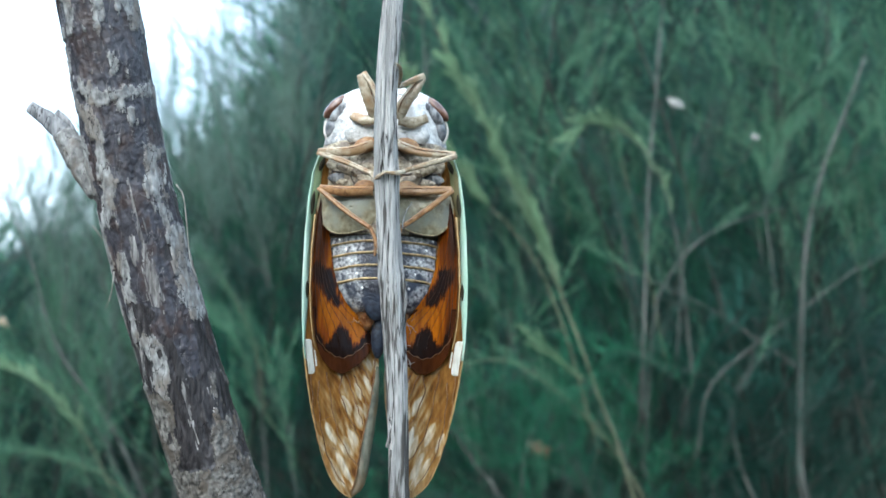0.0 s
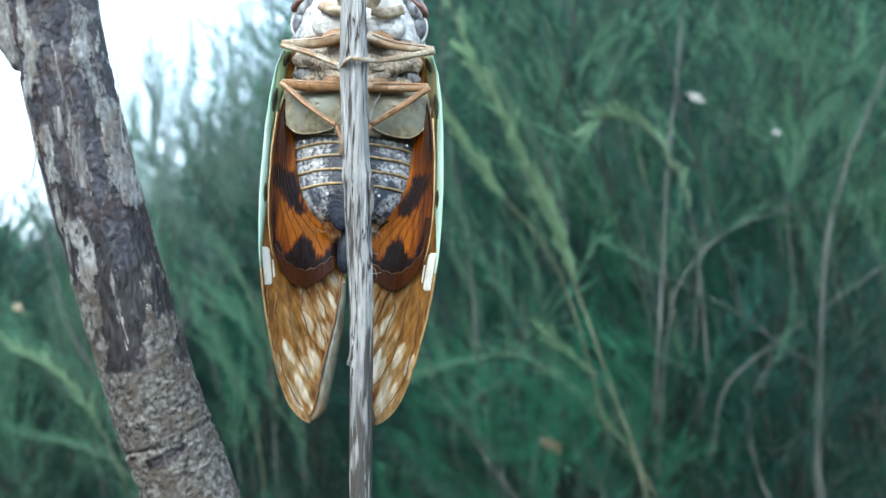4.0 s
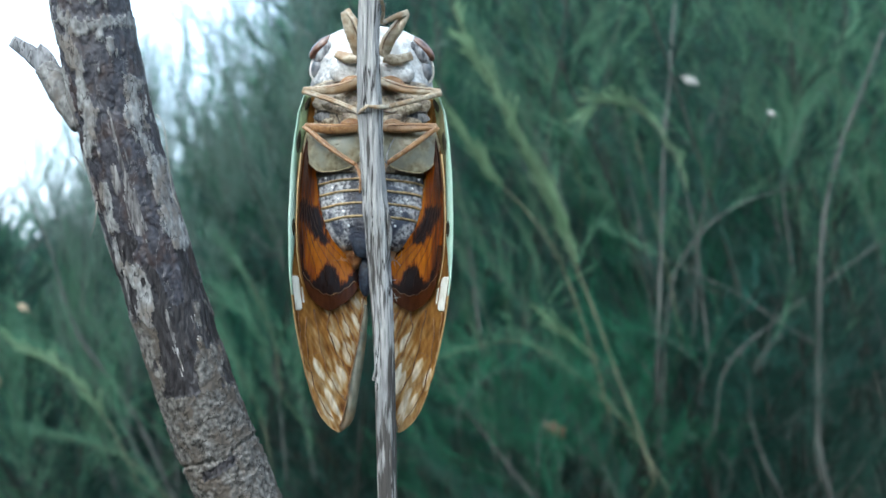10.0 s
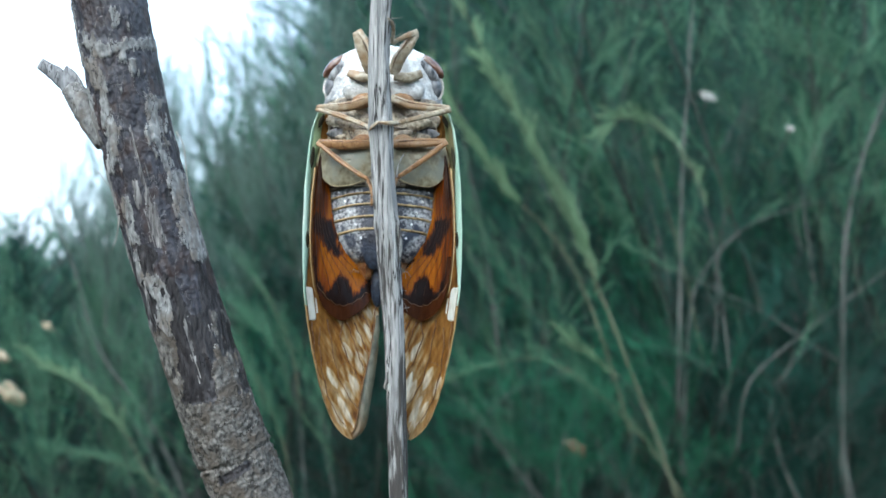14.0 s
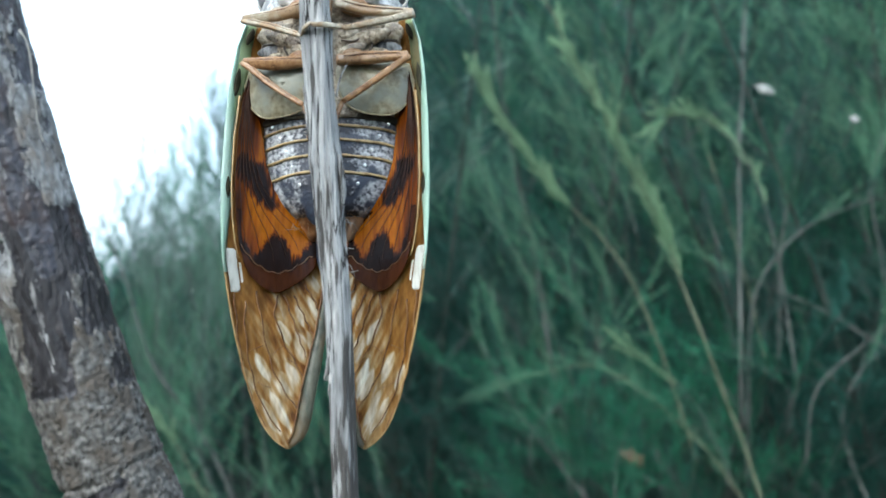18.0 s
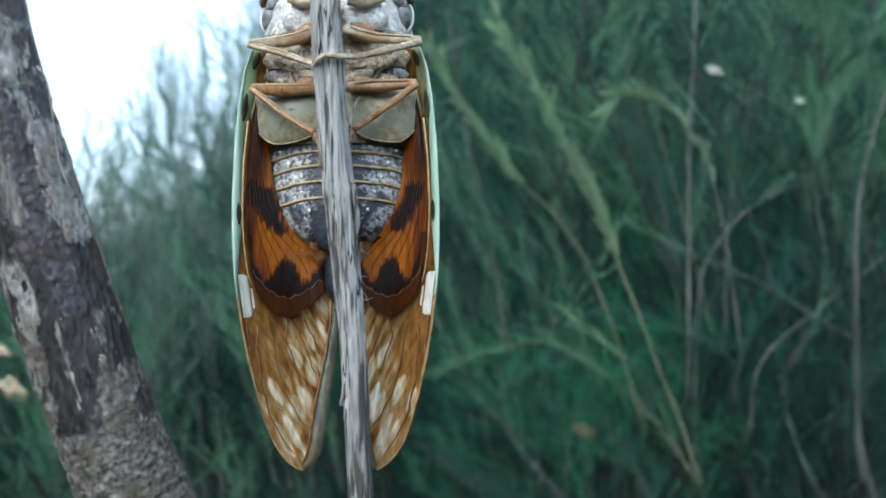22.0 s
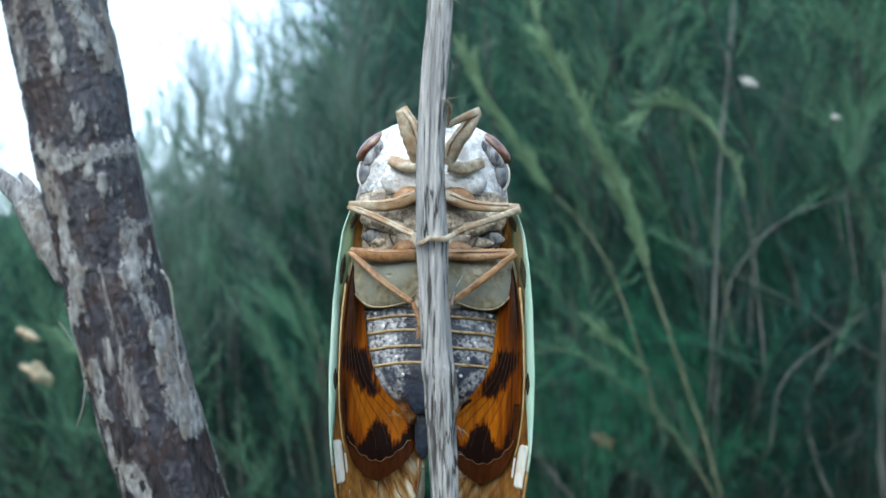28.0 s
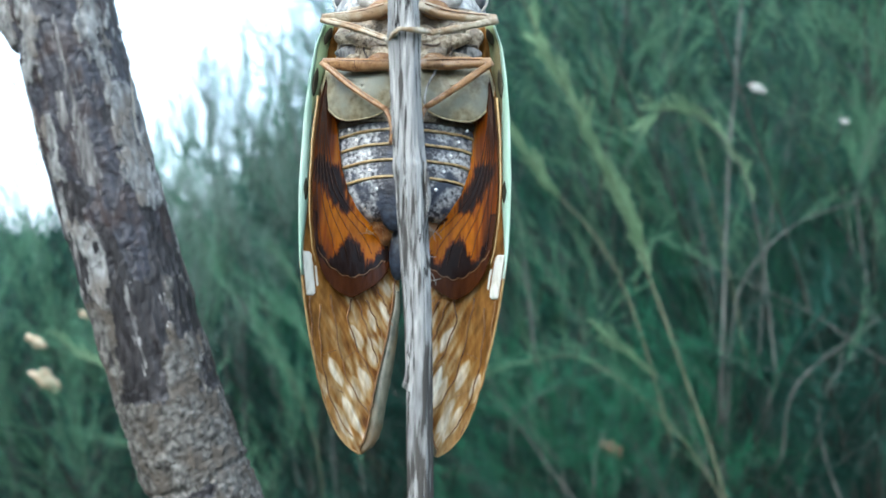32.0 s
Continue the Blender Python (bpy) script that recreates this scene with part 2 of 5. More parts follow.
M["leg"] = material("leg", (0.20, 0.085, 0.03), (0.47, 0.265, 0.115), 1300, rough=0.28, spec=0.5, bump=0.7, depth=0.0002, low=0.25, high=0.7, stain=(0.36, 0.22, 0.11), stain_scale=0.12, crack=(900, (1, 1, 1), 0.009, (0.11, 0.05, 0.025)), through_light=0.15)
M["leg_pale"] = material("leg_pale", (0.29, 0.21, 0.12), (0.62, 0.54, 0.40), 1300, rough=0.3, spec=0.5, bump=0.7, depth=0.0002, low=0.25, high=0.68, stain=(0.38, 0.24, 0.12), stain_scale=0.22, crack=(900, (1, 1, 1), 0.007, (0.16, 0.10, 0.055)), through_light=0.15)
M["plate"] = material("plate", (0.22, 0.18, 0.10), (0.50, 0.45, 0.31), 1300, rough=0.3, bump=0.7, depth=0.00015, low=0.3, high=0.68, stain=(0.34, 0.34, 0.27), stain_scale=0.18, through_light=0.25)
M["plate_rim"] = material("plate_rim", (0.24, 0.19, 0.10), (0.46, 0.38, 0.22), 1500, rough=0.4, bump=0.3, depth=0.0001)
M["sternite"] = material("sternite", (0.026, 0.026, 0.036), (0.54, 0.54, 0.545), 2100, rough=0.4, bump=1.0, depth=0.0002, low=0.40, high=0.68, stain=(0.04, 0.047, 0.07), stain_scale=0.2, band=(0.0020, 0.0042, -0.24, 0.07))
M["sternite_rim"] = material("sternite_rim", (0.22, 0.145, 0.055), (0.46, 0.34, 0.16), 1200, rough=0.45, bump=0.1)
M["tail"] = material("tail", (0.010, 0.012, 0.019), (0.034, 0.042, 0.062), 1500, rough=0.4, spec=0.35, bump=0.6, depth=0.00015)
M["flank"] = material("flank", (0.20, 0.075, 0.022), (0.50, 0.24, 0.09), 900, rough=0.4, bump=0.6, depth=0.0002, stain=(0.24, 0.15, 0.09), stain_scale=0.3, through_light=0.25)
M["white_dot"] = material("white_dot", (0.78, 0.78, 0.76), (0.85, 0.85, 0.84), 900, bump=0)
M["vein"] = material("vein", (0.10, 0.042, 0.013), (0.26, 0.13, 0.045), 900, rough=0.4, bump=0)
M["vein_dark"] = material("vein_dark", (0.03, 0.012, 0.006), (0.06, 0.025, 0.012), 900, rough=0.5, spec=0.2, bump=0)
M["vein_gold"] = material("vein_gold", (0.26, 0.15, 0.05), (0.44, 0.29, 0.12), 900, rough=0.4, bump=0)
M["mint"] = material("mint", (0.42, 0.60, 0.46), (0.64, 0.79, 0.67), 400, (1, 1, 0.2), rough=0.45, bump=0.1, depth=0.0001, through_light=0.35)
M["dark_mark"] = material("dark_mark", (0.02, 0.018, 0.010), (0.05, 0.045, 0.028), 700, rough=0.7, spec=0.1, bump=0)


def wing_material(name, stops, bump=0.6, rough=0.4):
    """Wing skin: brown, gold and clear cream by its own pattern, with fine wrinkles, lit through."""
    m = material(name, (0.62, 0.62, 0.62), (1, 1, 1), 1500, (1, 1, 0.25), rough=rough, spec=0.28, bump=bump, depth=0.0001, through_light=0.4)
    n, l = m.node_tree.nodes, m.node_tree.links
    b = n["Principled BSDF"]
    grain = b.inputs["Base Color"].links[0].from_socket
    at = n.new("ShaderNodeAttribute")
    at.attribute_name = "tone"
    ramp = n.new("ShaderNodeValToRGB")
    e = ramp.color_ramp.elements
    e[0].position, e[0].color = stops[0][0], (*stops[0][1], 1)
    e[1].position, e[1].color = stops[-1][0], (*stops[-1][1], 1)
    for pos, c in stops[1:-1]:
        x = e.new(pos)
        x.color = (*c, 1)
    wob = n.new("ShaderNodeMath")
    wob.operation = "MULTIPLY_ADD"
    wob.inputs[1].default_value = 0.22
    l.new(next(k for k in n if k.type == "TEX_NOISE").outputs["Fac"], wob.inputs[0])
    sh = n.new("ShaderNodeMath")
    sh.operation = "SUBTRACT"
    sh.inputs[1].default_value = 0.11
    l.new(at.outputs["Fac"], sh.inputs[0])
    l.new(sh.outputs[0], wob.inputs[2])
    at = wob
    l.new(wob.outputs[0], ramp.inputs[0])
    mix = n.new("ShaderNodeMix")
    mix.data_type, mix.blend_type = "RGBA", "MULTIPLY"
    mix.inputs[0].default_value = 1.0
    l.new(ramp.outputs[0], mix.inputs[6])
    l.new(grain, mix.inputs[7])
    for node in n:
        if node.type in ("BSDF_PRINCIPLED", "BSDF_TRANSLUCENT"):
            l.new(mix.outputs[2], node.inputs[0])
    return m


M["membrane"] = wing_material("membrane", [(0.05, (0.16, 0.06, 0.010)), (0.30, (0.34, 0.165, 0.034)), (0.58, (0.50, 0.345, 0.16)), (0.95, (0.84, 0.80, 0.68))])

M["grey_margin"] = material("grey_margin", (0.085, 0.09, 0.065), (0.22, 0.215, 0.16), 1200, (1, 1, 0.4), rough=0.3, bump=0.7, depth=0.0001, stain=(0.16, 0.11, 0.055), stain_scale=0.3, through_light=0.4)
M["stigma"] = material("stigma", (0.48, 0.44, 0.34), (0.80, 0.78, 0.70), 1500, (1, 1, 0.3), bump=0.4, depth=0.0001, rough=0.5, spec=0.3, low=0.2, high=0.5, through_light=0.35)
M["amber"] = wing_material("amber", [(0.06, (0.52, 0.165, 0.003)), (0.20, (0.27, 0.062, 0.002)), (0.34, (0.07, 0.018, 0.003)), (0.48, (0.016, 0.007, 0.005)), (0.64, (0.020, 0.008, 0.005)), (0.85, (0.070, 0.020, 0.005))], 1.0, 0.22)




# ---- helpers for shapes ----
def part(name, bm, mat, parent, label=""):
    me = bpy.data.meshes.new(name)
    bm.to_mesh(me)
    bm.free()
    for p in me.polygons:
        p.use_smooth = True
    for m in (mat if isinstance(mat, list) else [mat]):
        me.materials.append(m)
    ob = new(name, me)
    ob.parent = parent
    return tagged(ob, label)


def thing(name, m, label, category, group="", kind=""):
    ob = new(name)
    ob.empty_display_size = 0.01
    ob.matrix_world = m
    return tagged(ob, label, category, group, kind)


def smooth_line(pts, n):
    """n + 1 points on a smooth line through pts (Vectors or tuples of any length)."""
    p = np.array([tuple(q) for q in pts], float)
    p = np.vstack([2 * p[0] - p[1], p, 2 * p[-1] - p[-2]])
    out = []
    for s in np.linspace(0, len(p) - 3, n + 1):
        i = min(int(s), len(p) - 4)
        f = s - i
        a, b, c, d = p[i:i + 4]
        out.append(0.5 * (2 * b + (c - a) * f + (2 * a - 5 * b + 4 * c - d) * f * f + (3 * b - a - 3 * c + d) * f ** 3))
    return np.array(out)


def tube(bm, pts, radii, sides=8, wobble=0.0, flat=1.0, caps=True, index=0, keel=0.0):
    """A tube along pts; radii one for each point or one for all."""
    pts = [Vector(p) for p in pts]
    r = radii if hasattr(radii, "__len__") else [radii] * len(pts)
    up = Vector((0, 1, 0))
    rings = []
    for i, p in enumerate(pts):
        d = (pts[min(i + 1, len(pts) - 1)] - pts[max(i - 1, 0)]).normalized()
        a = d.cross(up)
        a = a.normalized() if a.length > 1e-4 else Vector((1, 0, 0))
        b = a.cross(d)
        ring = []
        for k in range(sides):
            t = 2 * math.pi * k / sides
            w = 1 + (wobble * (random.random() - 0.5) if wobble else 0) + keel * math.cos(3 * t + 0.8)
            ring.append(bm.verts.new(p + (a * math.cos(t) + b * math.sin(t) * flat) * r[i] * w))
        rings.append(ring)
    for p, q in zip(rings, rings[1:]):
        for k in range(sides):
            f = bm.faces.new((p[k], p[(k + 1) % sides], q[(k + 1) % sides], q[k]))
            f.material_index = index
    if caps:
        bm.faces.new(rings[0][::-1]).material_index = index
        bm.faces.new(rings[-1]).material_index = index
    return bm


def ball(bm, centre, rx, ry, rz, turn=0.0, u=16, v=12):
    m = Matrix.Translation(centre) @ Matrix.Rotation(radians(turn), 4, "Y") @ Matrix.Diagonal((rx, ry, rz, 1))
    bmesh.ops.create_uvsphere(bm, u_segments=u, v_segments=v, radius=1, matrix=m)
    return bm


def lay(x, y, d):
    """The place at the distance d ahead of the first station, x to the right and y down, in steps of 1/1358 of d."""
    return Vector(((x - 784) / 1358 * d, d, H + (441 - y) / 1358 * d))


def sheet(bm, grid, thick, index=0):
    """A closed sheet of a given thickness over a grid of places (rows of Vectors); thickness goes to +y."""
    back = Vector((0, thick, 0))
    f = [[bm.verts.new(p) for p in row] for row in grid]
    g = [[bm.verts.new(Vector(p) + back) for p in row] for row in grid]
    nr, nc = len(f), len(f[0])
    for i in range(nr - 1):
        for j in range(nc - 1):
            bm.faces.new((f[i][j], f[i][j + 1], f[i + 1][j + 1], f[i + 1][j])).material_index = index
            bm.faces.new((g[i][j], g[i + 1][j], g[i + 1][j + 1], g[i][j + 1])).material_index = index
    rim = [(i, 0) for i in range(nr)] + [(nr - 1, j) for j in range(1, nc)] + [(i, nc - 1) for i in range(nr - 2, -1, -1)] + [(0, j) for j in range(nc - 2, 0, -1)]
    for (a, b), (c, d) in zip(rim, rim[1:] + rim[:1]):
        bm.faces.new((f[a][b], f[c][d], g[c][d], g[a][b])).material_index = index
    return bm


# ---- ground ----
bm = bmesh.new()
bmesh.ops.create_grid(bm, x_segments=60, y_segments=60, size=400)
for v in bm.verts:
    v.co.z = 0.02 * noise.noise(v.co * 0.3)
ground = part("ground", bm, M["earth"], None)
tagged(ground, "bare earth with low dry growth under the bushes", "ground", kind="structure")


# ---- the thick bare branch beside the insect ----
def build_branch():
    base = lay(250, 441, 0.094)
    ob = thing("bare_branch", Matrix.Translation(base), "weathered bare branch with flaking grey bark over dark wood", "branch")
    inv = base
    # centre line: a straight run through the view, then on down into the ground
    line = [lay(70, -420, 0.090), lay(112, -180, 0.0908), lay(153, 0, 0.0917), lay(196, 200, 0.0928), lay(251, 400, 0.0940), lay(314, 600, 0.0950), lay(384, 800, 0.0957), lay(468, 1000, 0.0965), lay(620, 1400, 0.098)]
    pts = smooth_line(line, 760)
    sides = 190
    bm = bmesh.new()
    rings = []
    z_top, z_low = lay(0, 0, 0.0917).z, lay(0, 882, 0.096).z

    # bark flakes left on the front: runs (x, y) to (x, y) with their half widths
    flakes = [(186, 440, 205, 500, 8), (205, 500, 234, 590, 8), (234, 590, 264, 670, 7), (86, 0, 100, 60, 14), (100, 60, 112, 95, 13), (189, 25, 194, 48, 8), (128, 66, 152, 92, 16), (160, 98, 206, 92, 12), (206, 92, 238, 84, 14), (136, 112, 156, 150, 18), (205, 108, 206, 116, 9),
              (168, 158, 174, 218, 14), (118, 160, 140, 240, 16), (222, 122, 224, 140, 6), (256, 195, 264, 255, 13), (266, 258, 288, 320, 9), (186, 240, 180, 292, 17), (152, 290, 172, 350, 12), (172, 350, 192, 440, 10),
              (208, 368, 222, 432, 13), (300, 335, 322, 420, 11), (322, 420, 346, 488, 12), (170, 305, 205, 312, 6)]
    # whole bark lower down
    bark = [(192, 440, 216, 520, 9), (222, 462, 236, 500, 10), (255, 510, 288, 545, 17), (280, 560, 298, 650, 18), (252, 600, 300, 740, 24), (300, 700, 330, 760, 24), (320, 770, 440, 790, 42), (400, 690, 410, 760, 20), (378, 600, 396, 690, 5), (345, 752, 362, 756, 6), (340, 830, 460, 840, 60), (400, 900, 480, 920, 80), (500, 1050, 560, 1250, 120)]
    # pale worn fibres on the bare wood
    frays = [(224, 240, 244, 310, 4), (244, 310, 258, 375, 5), (232, 340, 238, 374, 8), (264, 392, 280, 448, 12), (238, 505, 246, 560, 4), (330, 590, 345, 660, 2), (345, 655, 358, 700, 1), (378, 610, 386, 660, 3), (210, 500, 240, 600, 4)]
    # deep gaps in the bark
    cuts = [(186, 122, 200, 150, 12), (254, 545, 260, 590, 6), (196, 420, 214, 470, 3), (284, 532, 286, 538, 5), (262, 660, 285, 720, 2.5), (330, 720, 372, 728, 10), (300, 300, 306, 330, 3), (150, 330, 166, 380, 3), (292, 395, 300, 440, 3), (110, 20, 122, 70, 3), (395, 868, 450, 862, 8)]

    def near(p, runs):
        """How deep a spot lies inside the nearest of some runs."""
        best = -99.0
        for x0, y0, x1, y1, w in runs:
            dx, dy = x1 - x0, y1 - y0
            t = min(max(((p[0] - x0) * dx + (p[1] - y0) * dy) / (dx * dx + dy * dy + 1e-6), 0), 1)
            best = max(best, w - math.hypot(p[0] - x0 - dx * t, p[1] - y0 - dy * t))
        return best

    def plate(a, s, cx, y):
        """Depth inside the flakes and inside the worn fibres at height s down the view and angle a."""
        q = Vector((math.cos(a) * 2.1, math.sin(a) * 2.1, s * 8.5))
        rag = noise.noise(q * 2.2) * 6 + noise.noise(q * 4.5) * 8 + noise.noise(q * 11.0) * 5 - 1.5
        back = (noise.noise(q * 1.15) * 0.5 + noise.noise(q * 2.6) * 0.42 + 0.08) * 40
        x = cx - math.cos(a) * 74
        if math.sin(a) > 0.35 or y < -20:
            return back + rag * 0.6, -50
        scrap = (noise.noise(q * 3.5 + Vector((7, 0, 0))) - 0.62) * 60
        comb = 9 * noise.noise(Vector((a * 26, s * 9, 5)))
        return min(max(near((x, y), flakes), near((x, y), bark), scrap) + rag, -1.3 * near((x, y), cuts) - rag * 0.5), near((x, y), frays) + rag * 0.5 + comb

    heights = []
    for i, p in enumerate(pts):
        p = Vector(p)
        d = Vector(pts[min(i + 1, len(pts) - 1)]) - Vector(pts[max(i - 1, 0)])
        d.normalize()
        ax = d.cross(Vector((0, 1, 0))).normalized()
        ay = Vector((0, 1, 0))
        ay = (ay - d * ay.dot(d)).normalized()
        s = (z_top - p.z) / (z_top - z_low)
        r0 = 0.0488 * p.y
        ring, hs = [], []
        cx = 784 + p.x / p.y * 1358
        down = 441 - (p.z - H) / p.y * 1358
        for k in range(sides):
            a = 2 * math.pi * k / sides
            h, fray = plate(a, s, cx, down)
            lift = 1 / (1 + math.exp(-max(min(h * 1.6, 40), -40)))
            curl = math.exp(-((h - 2) / 3.5) ** 2) * (0.5 + 0.8 * noise.noise(Vector((a * 3, s * 14, 2))))
            q = Vector((math.cos(a) * 5, math.sin(a) * 5, s * 60))
            old = min(max((s - 0.76) / 0.12, 0), 1)
            r = r0 * (1 + 0.03 * noise.noise(q * 0.3)) + 0.00016 * lift + 0.00005 * curl + 0.00018 * noise.noise(Vector((math.cos(a) * 9, math.sin(a) * 9, s * 20))) + (0.00005 + 0.00013 * old) * noise.noise(q * 3) + 0.00018 * old * max(0, noise.noise(q * 1.1)) + 0.00012 * old * noise.noise(q * 2.0) - 0.0003 * math.exp(-((s - 0.962 - 0.012 * noise.noise(q * 0.5)) / 0.004) ** 2)
            ring.append(bm.verts.new(p - inv + (ax * -math.cos(a) + ay * math.sin(a)) * r))
            hs.append((2 if s > 0.64 + 0.16 * noise.noise(q * 0.16) + 0.05 * noise.noise(q * 0.7) else 0) if lift > 0.5 else 3 if fray > 0 else 1 if down > 470 + 160 * noise.noise(Vector((math.cos(a) * 1.5, math.sin(a) * 1.5, s * 4))) + 30 * noise.noise(q * 0.5) else 4)
        rings.append(ring)
        heights.append(hs)
    for i in range(len(rings) - 1):
        for k in range(sides):
            k2 = (k + 1) % sides
            f = bm.faces.new((rings[i][k], rings[i][k2], rings[i + 1][k2], rings[i + 1][k]))
            f.material_index = heights[i][k]
    bm.faces.new(rings[0][::-1]), bm.faces.new(rings[-1])
    bmesh.ops.recalc_face_normals(bm, faces=bm.faces)
    part("stem", bm, [M["bark_plate"], M["bark_bare"], M["bark_old"], M["worn_wood"], M["bark_skin"]], ob)
    # lower run down to the ground
    bm = bmesh.new()
    low = smooth_line([lay(620, 1400, 0.098), Vector((0.12, 0.13, 0.8)), Vector((0.2, 0.16, 0.3)), Vector((0.24, 0.18, -0.05))], 40)
    tube(bm, [Vector(p) - inv for p in low], list(np.linspace(0.0050, 0.012, 41)), 16, wobble=0.12)
    part("lower_stem", bm, M["bark_old"], ob)
    # broken side stub
    bm = bmesh.new()
    run = smooth_line([lay(142, 268, 0.0930), lay(122, 225, 0.0932), lay(102, 185, 0.0934), lay(84, 158, 0.0937)], 24)
    tube(bm, [Vector(p) - inv for p in run], [0.0007 + 0.0009 * math.sin(math.pi * min(0.7, 0.02 + i / 30)) + 0.00022 * noise.noise(Vector((i * 0.45, 0, 3))) for i in range(25)], 18, wobble=0.1)
    part("stub_collar", bm, M["bark_plate"], ob)
    bm = bmesh.new()
    for p, q, r in (((88, 160), (22, 108), 0.00125), ((98, 152), (70, 116), 0.0006)):
        u = smooth_line([lay(*p, 0.0937), lay((p[0] + q[0]) / 2 + 2, (p[1] + q[1]) / 2 - 3, 0.0939), lay(*q, 0.0942)], 12)
        tube(bm, [Vector(w) - inv for w in u], list(np.linspace(r, r * 0.6, 13)), 10, wobble=0.12, flat=0.5, keel=0.2)
    part("stub", bm, M["stub_wood"], ob, "pale broken stub of a side shoot")
    # loose fibres
    for line in (((176, 400), (172, 440), (163, 468)), ((81, 20), (88, 45), (90, 70), (99, 94)), ((135, 318), (145, 330), (155, 345)), ((172, 148), (188, 154), (207, 161)), ((282, 240), (296, 262), (304, 320), (312, 380), (326, 412))):
        bm = bmesh.new()
        tube(bm, [Vector(w) - inv for w in smooth_line([lay(*p, 0.0905) for p in line], 10)], list(np.linspace(0.00009, 0.00004, 11)), 5)
        part("fibre", bm, M["fibre"], ob)
    return ob


build_branch()


# ---- the thin twig on which the insect sits ----
TWIG_D = 0.1045


def build_twig():
    base = lay(685, 410, TWIG_D)
    ob = thing("dry_twig", Matrix.Translation(base), "thin dry grey twig with fibrous split bark", "twig")
    spec = [(705, -420, 19), (684, -190, 19), (676, -80, 19), (671, 0, 19), (668, 100, 20), (672, 215, 21), (677, 300, 20.5), (685, 408, 21.5), (692, 500, 21), (700, 600, 19.5), (705, 700, 18.5), (708, 800, 18), (711, 882, 18), (720, 1100, 18), (730, 1400, 18)]
    line = smooth_line([(*lay(x, y, TWIG_D), 0.96 * r * TWIG_D / 1358) for x, y, r in spec], 460)
    sides = 72
    bm = bmesh.new()
    tone = bm.verts.layers.float.new("tone")
    rings = []
    for i, row in enumerate(line):
        p, r0 = Vector(row[:3]), row[3]
        s = (H - p.z) * 100
        knot = 0.10 * math.exp(-((p.z - base.z) / 0.0012) ** 2) + 0.08 * math.exp(-((p.z - lay(0, 225, TWIG_D).z) / 0.001) ** 2)
        ring = []
        for k in range(sides):
            a = 2 * math.pi * k / sides
            c, d = math.cos(a), math.sin(a)
            ridge = noise.noise(Vector((c * 3.4, d * 3.4, s * 0.16))) * 0.18 + noise.noise(Vector((c * 8, d * 8, s * 0.5))) * 0.12 + noise.noise(Vector((c * 16, d * 16, s * 1.5))) * 0.06
            lump = noise.noise(Vector((c, d, s * 0.9))) * 0.05
            r = r0 * (1 + ridge + lump + knot)
            ring.append(bm.verts.new(p - base + Vector((c * r, d * r, 0))))
        rings.append(ring)
    for row, ring in zip(line, rings):
        y = 441 - (row[2] - H) * 1358 / TWIG_D
        worn = float(np.interp(y, [-100, 330, 420, 560, 690, 720, 900, 1200], [-0.38, -0.34, -0.1, -0.16, -0.05, 0.16, 0.2, 0.18]))
        for k, v in enumerate(ring):
            a = 2 * math.pi * k / sides
            m = noise.noise(Vector((math.cos(a) * 2.2, math.sin(a) * 2.2, row[2] * 120))) * 0.7 + noise.noise(Vector((math.cos(a) * 6, math.sin(a) * 6, row[2] * 300))) * 0.3
            v[tone] = m + worn
    for p, q in zip(rings, rings[1:]):
        for k in range(sides):
            bm.faces.new((p[k], p[(k + 1) % sides], q[(k + 1) % sides], q[k]))
    bm.faces.new(rings[0]), bm.faces.new(rings[-1][::-1])
    bmesh.ops.recalc_face_normals(bm, faces=bm.faces)
    part("stem", bm, M["twig_wood"], ob)
    bm = bmesh.new()
    low = smooth_line([lay(730, 1400, TWIG_D), Vector((0.03, 0.11, 0.9)), Vector((0.05, 0.13, 0.4)), Vector((0.06, 0.14, -0.05))], 30)
    tube(bm, [Vector(p) - base for p in low], list(np.linspace(0.00138, 0.003, 31)), 12, wobble=0.1)
    part("lower_stem", bm, M["twig_wood"], ob)
    # split slivers of bark that stand off
    for pts, r in ((((700, 640), (692, 690), (685, 715), (690, 712)), 0.00042), (((697, 700), (692, 730), (691, 750)), 0.0004), (((704, 320), (706, 300), (713, 282), (720, 270)), 0.00012), (((706, 400), (712, 455), (707, 490)), 0.0003), (((702, 318), (708, 292), (718, 276)), 0.0001), (((664, 380), (660, 340), (655, 300)), 0.00022)):
        bm = bmesh.new()
        u = smooth_line([lay(x, y, TWIG_D - 0.0006) for x, y in pts], 14)
        tube(bm, [Vector(w) - base for w in u], [r * (0.35 + 0.65 * math.sin(math.pi * min(1, 0.15 + i / 14))) for i in range(15)], 6, wobble=0.4)
        part("sliver", bm, M["twig_wood"], ob)
    for i in range(22):
        x = 690 + random.uniform(-1, 3)
        y = random.uniform(-130, 90) if i < 14 else random.uniform(480, 640)
        x += 20 if y > 400 else 0
        n = (random.uniform(6, 22), random.uniform(-10, 22))
        bm = bmesh.new()
        u = smooth_line([lay(x, y, TWIG_D), lay(x + n[0] * 0.6, y + n[1] * 0.2, TWIG_D), lay(x + n[0], y + n[1], TWIG_D)], 6)
        tube(bm, [Vector(w) - base for w in u], list(np.linspace(0.00005, 0.00002, 7)), 4)
        part("hair", bm, M["fibre"], ob)
    return ob


build_twig()


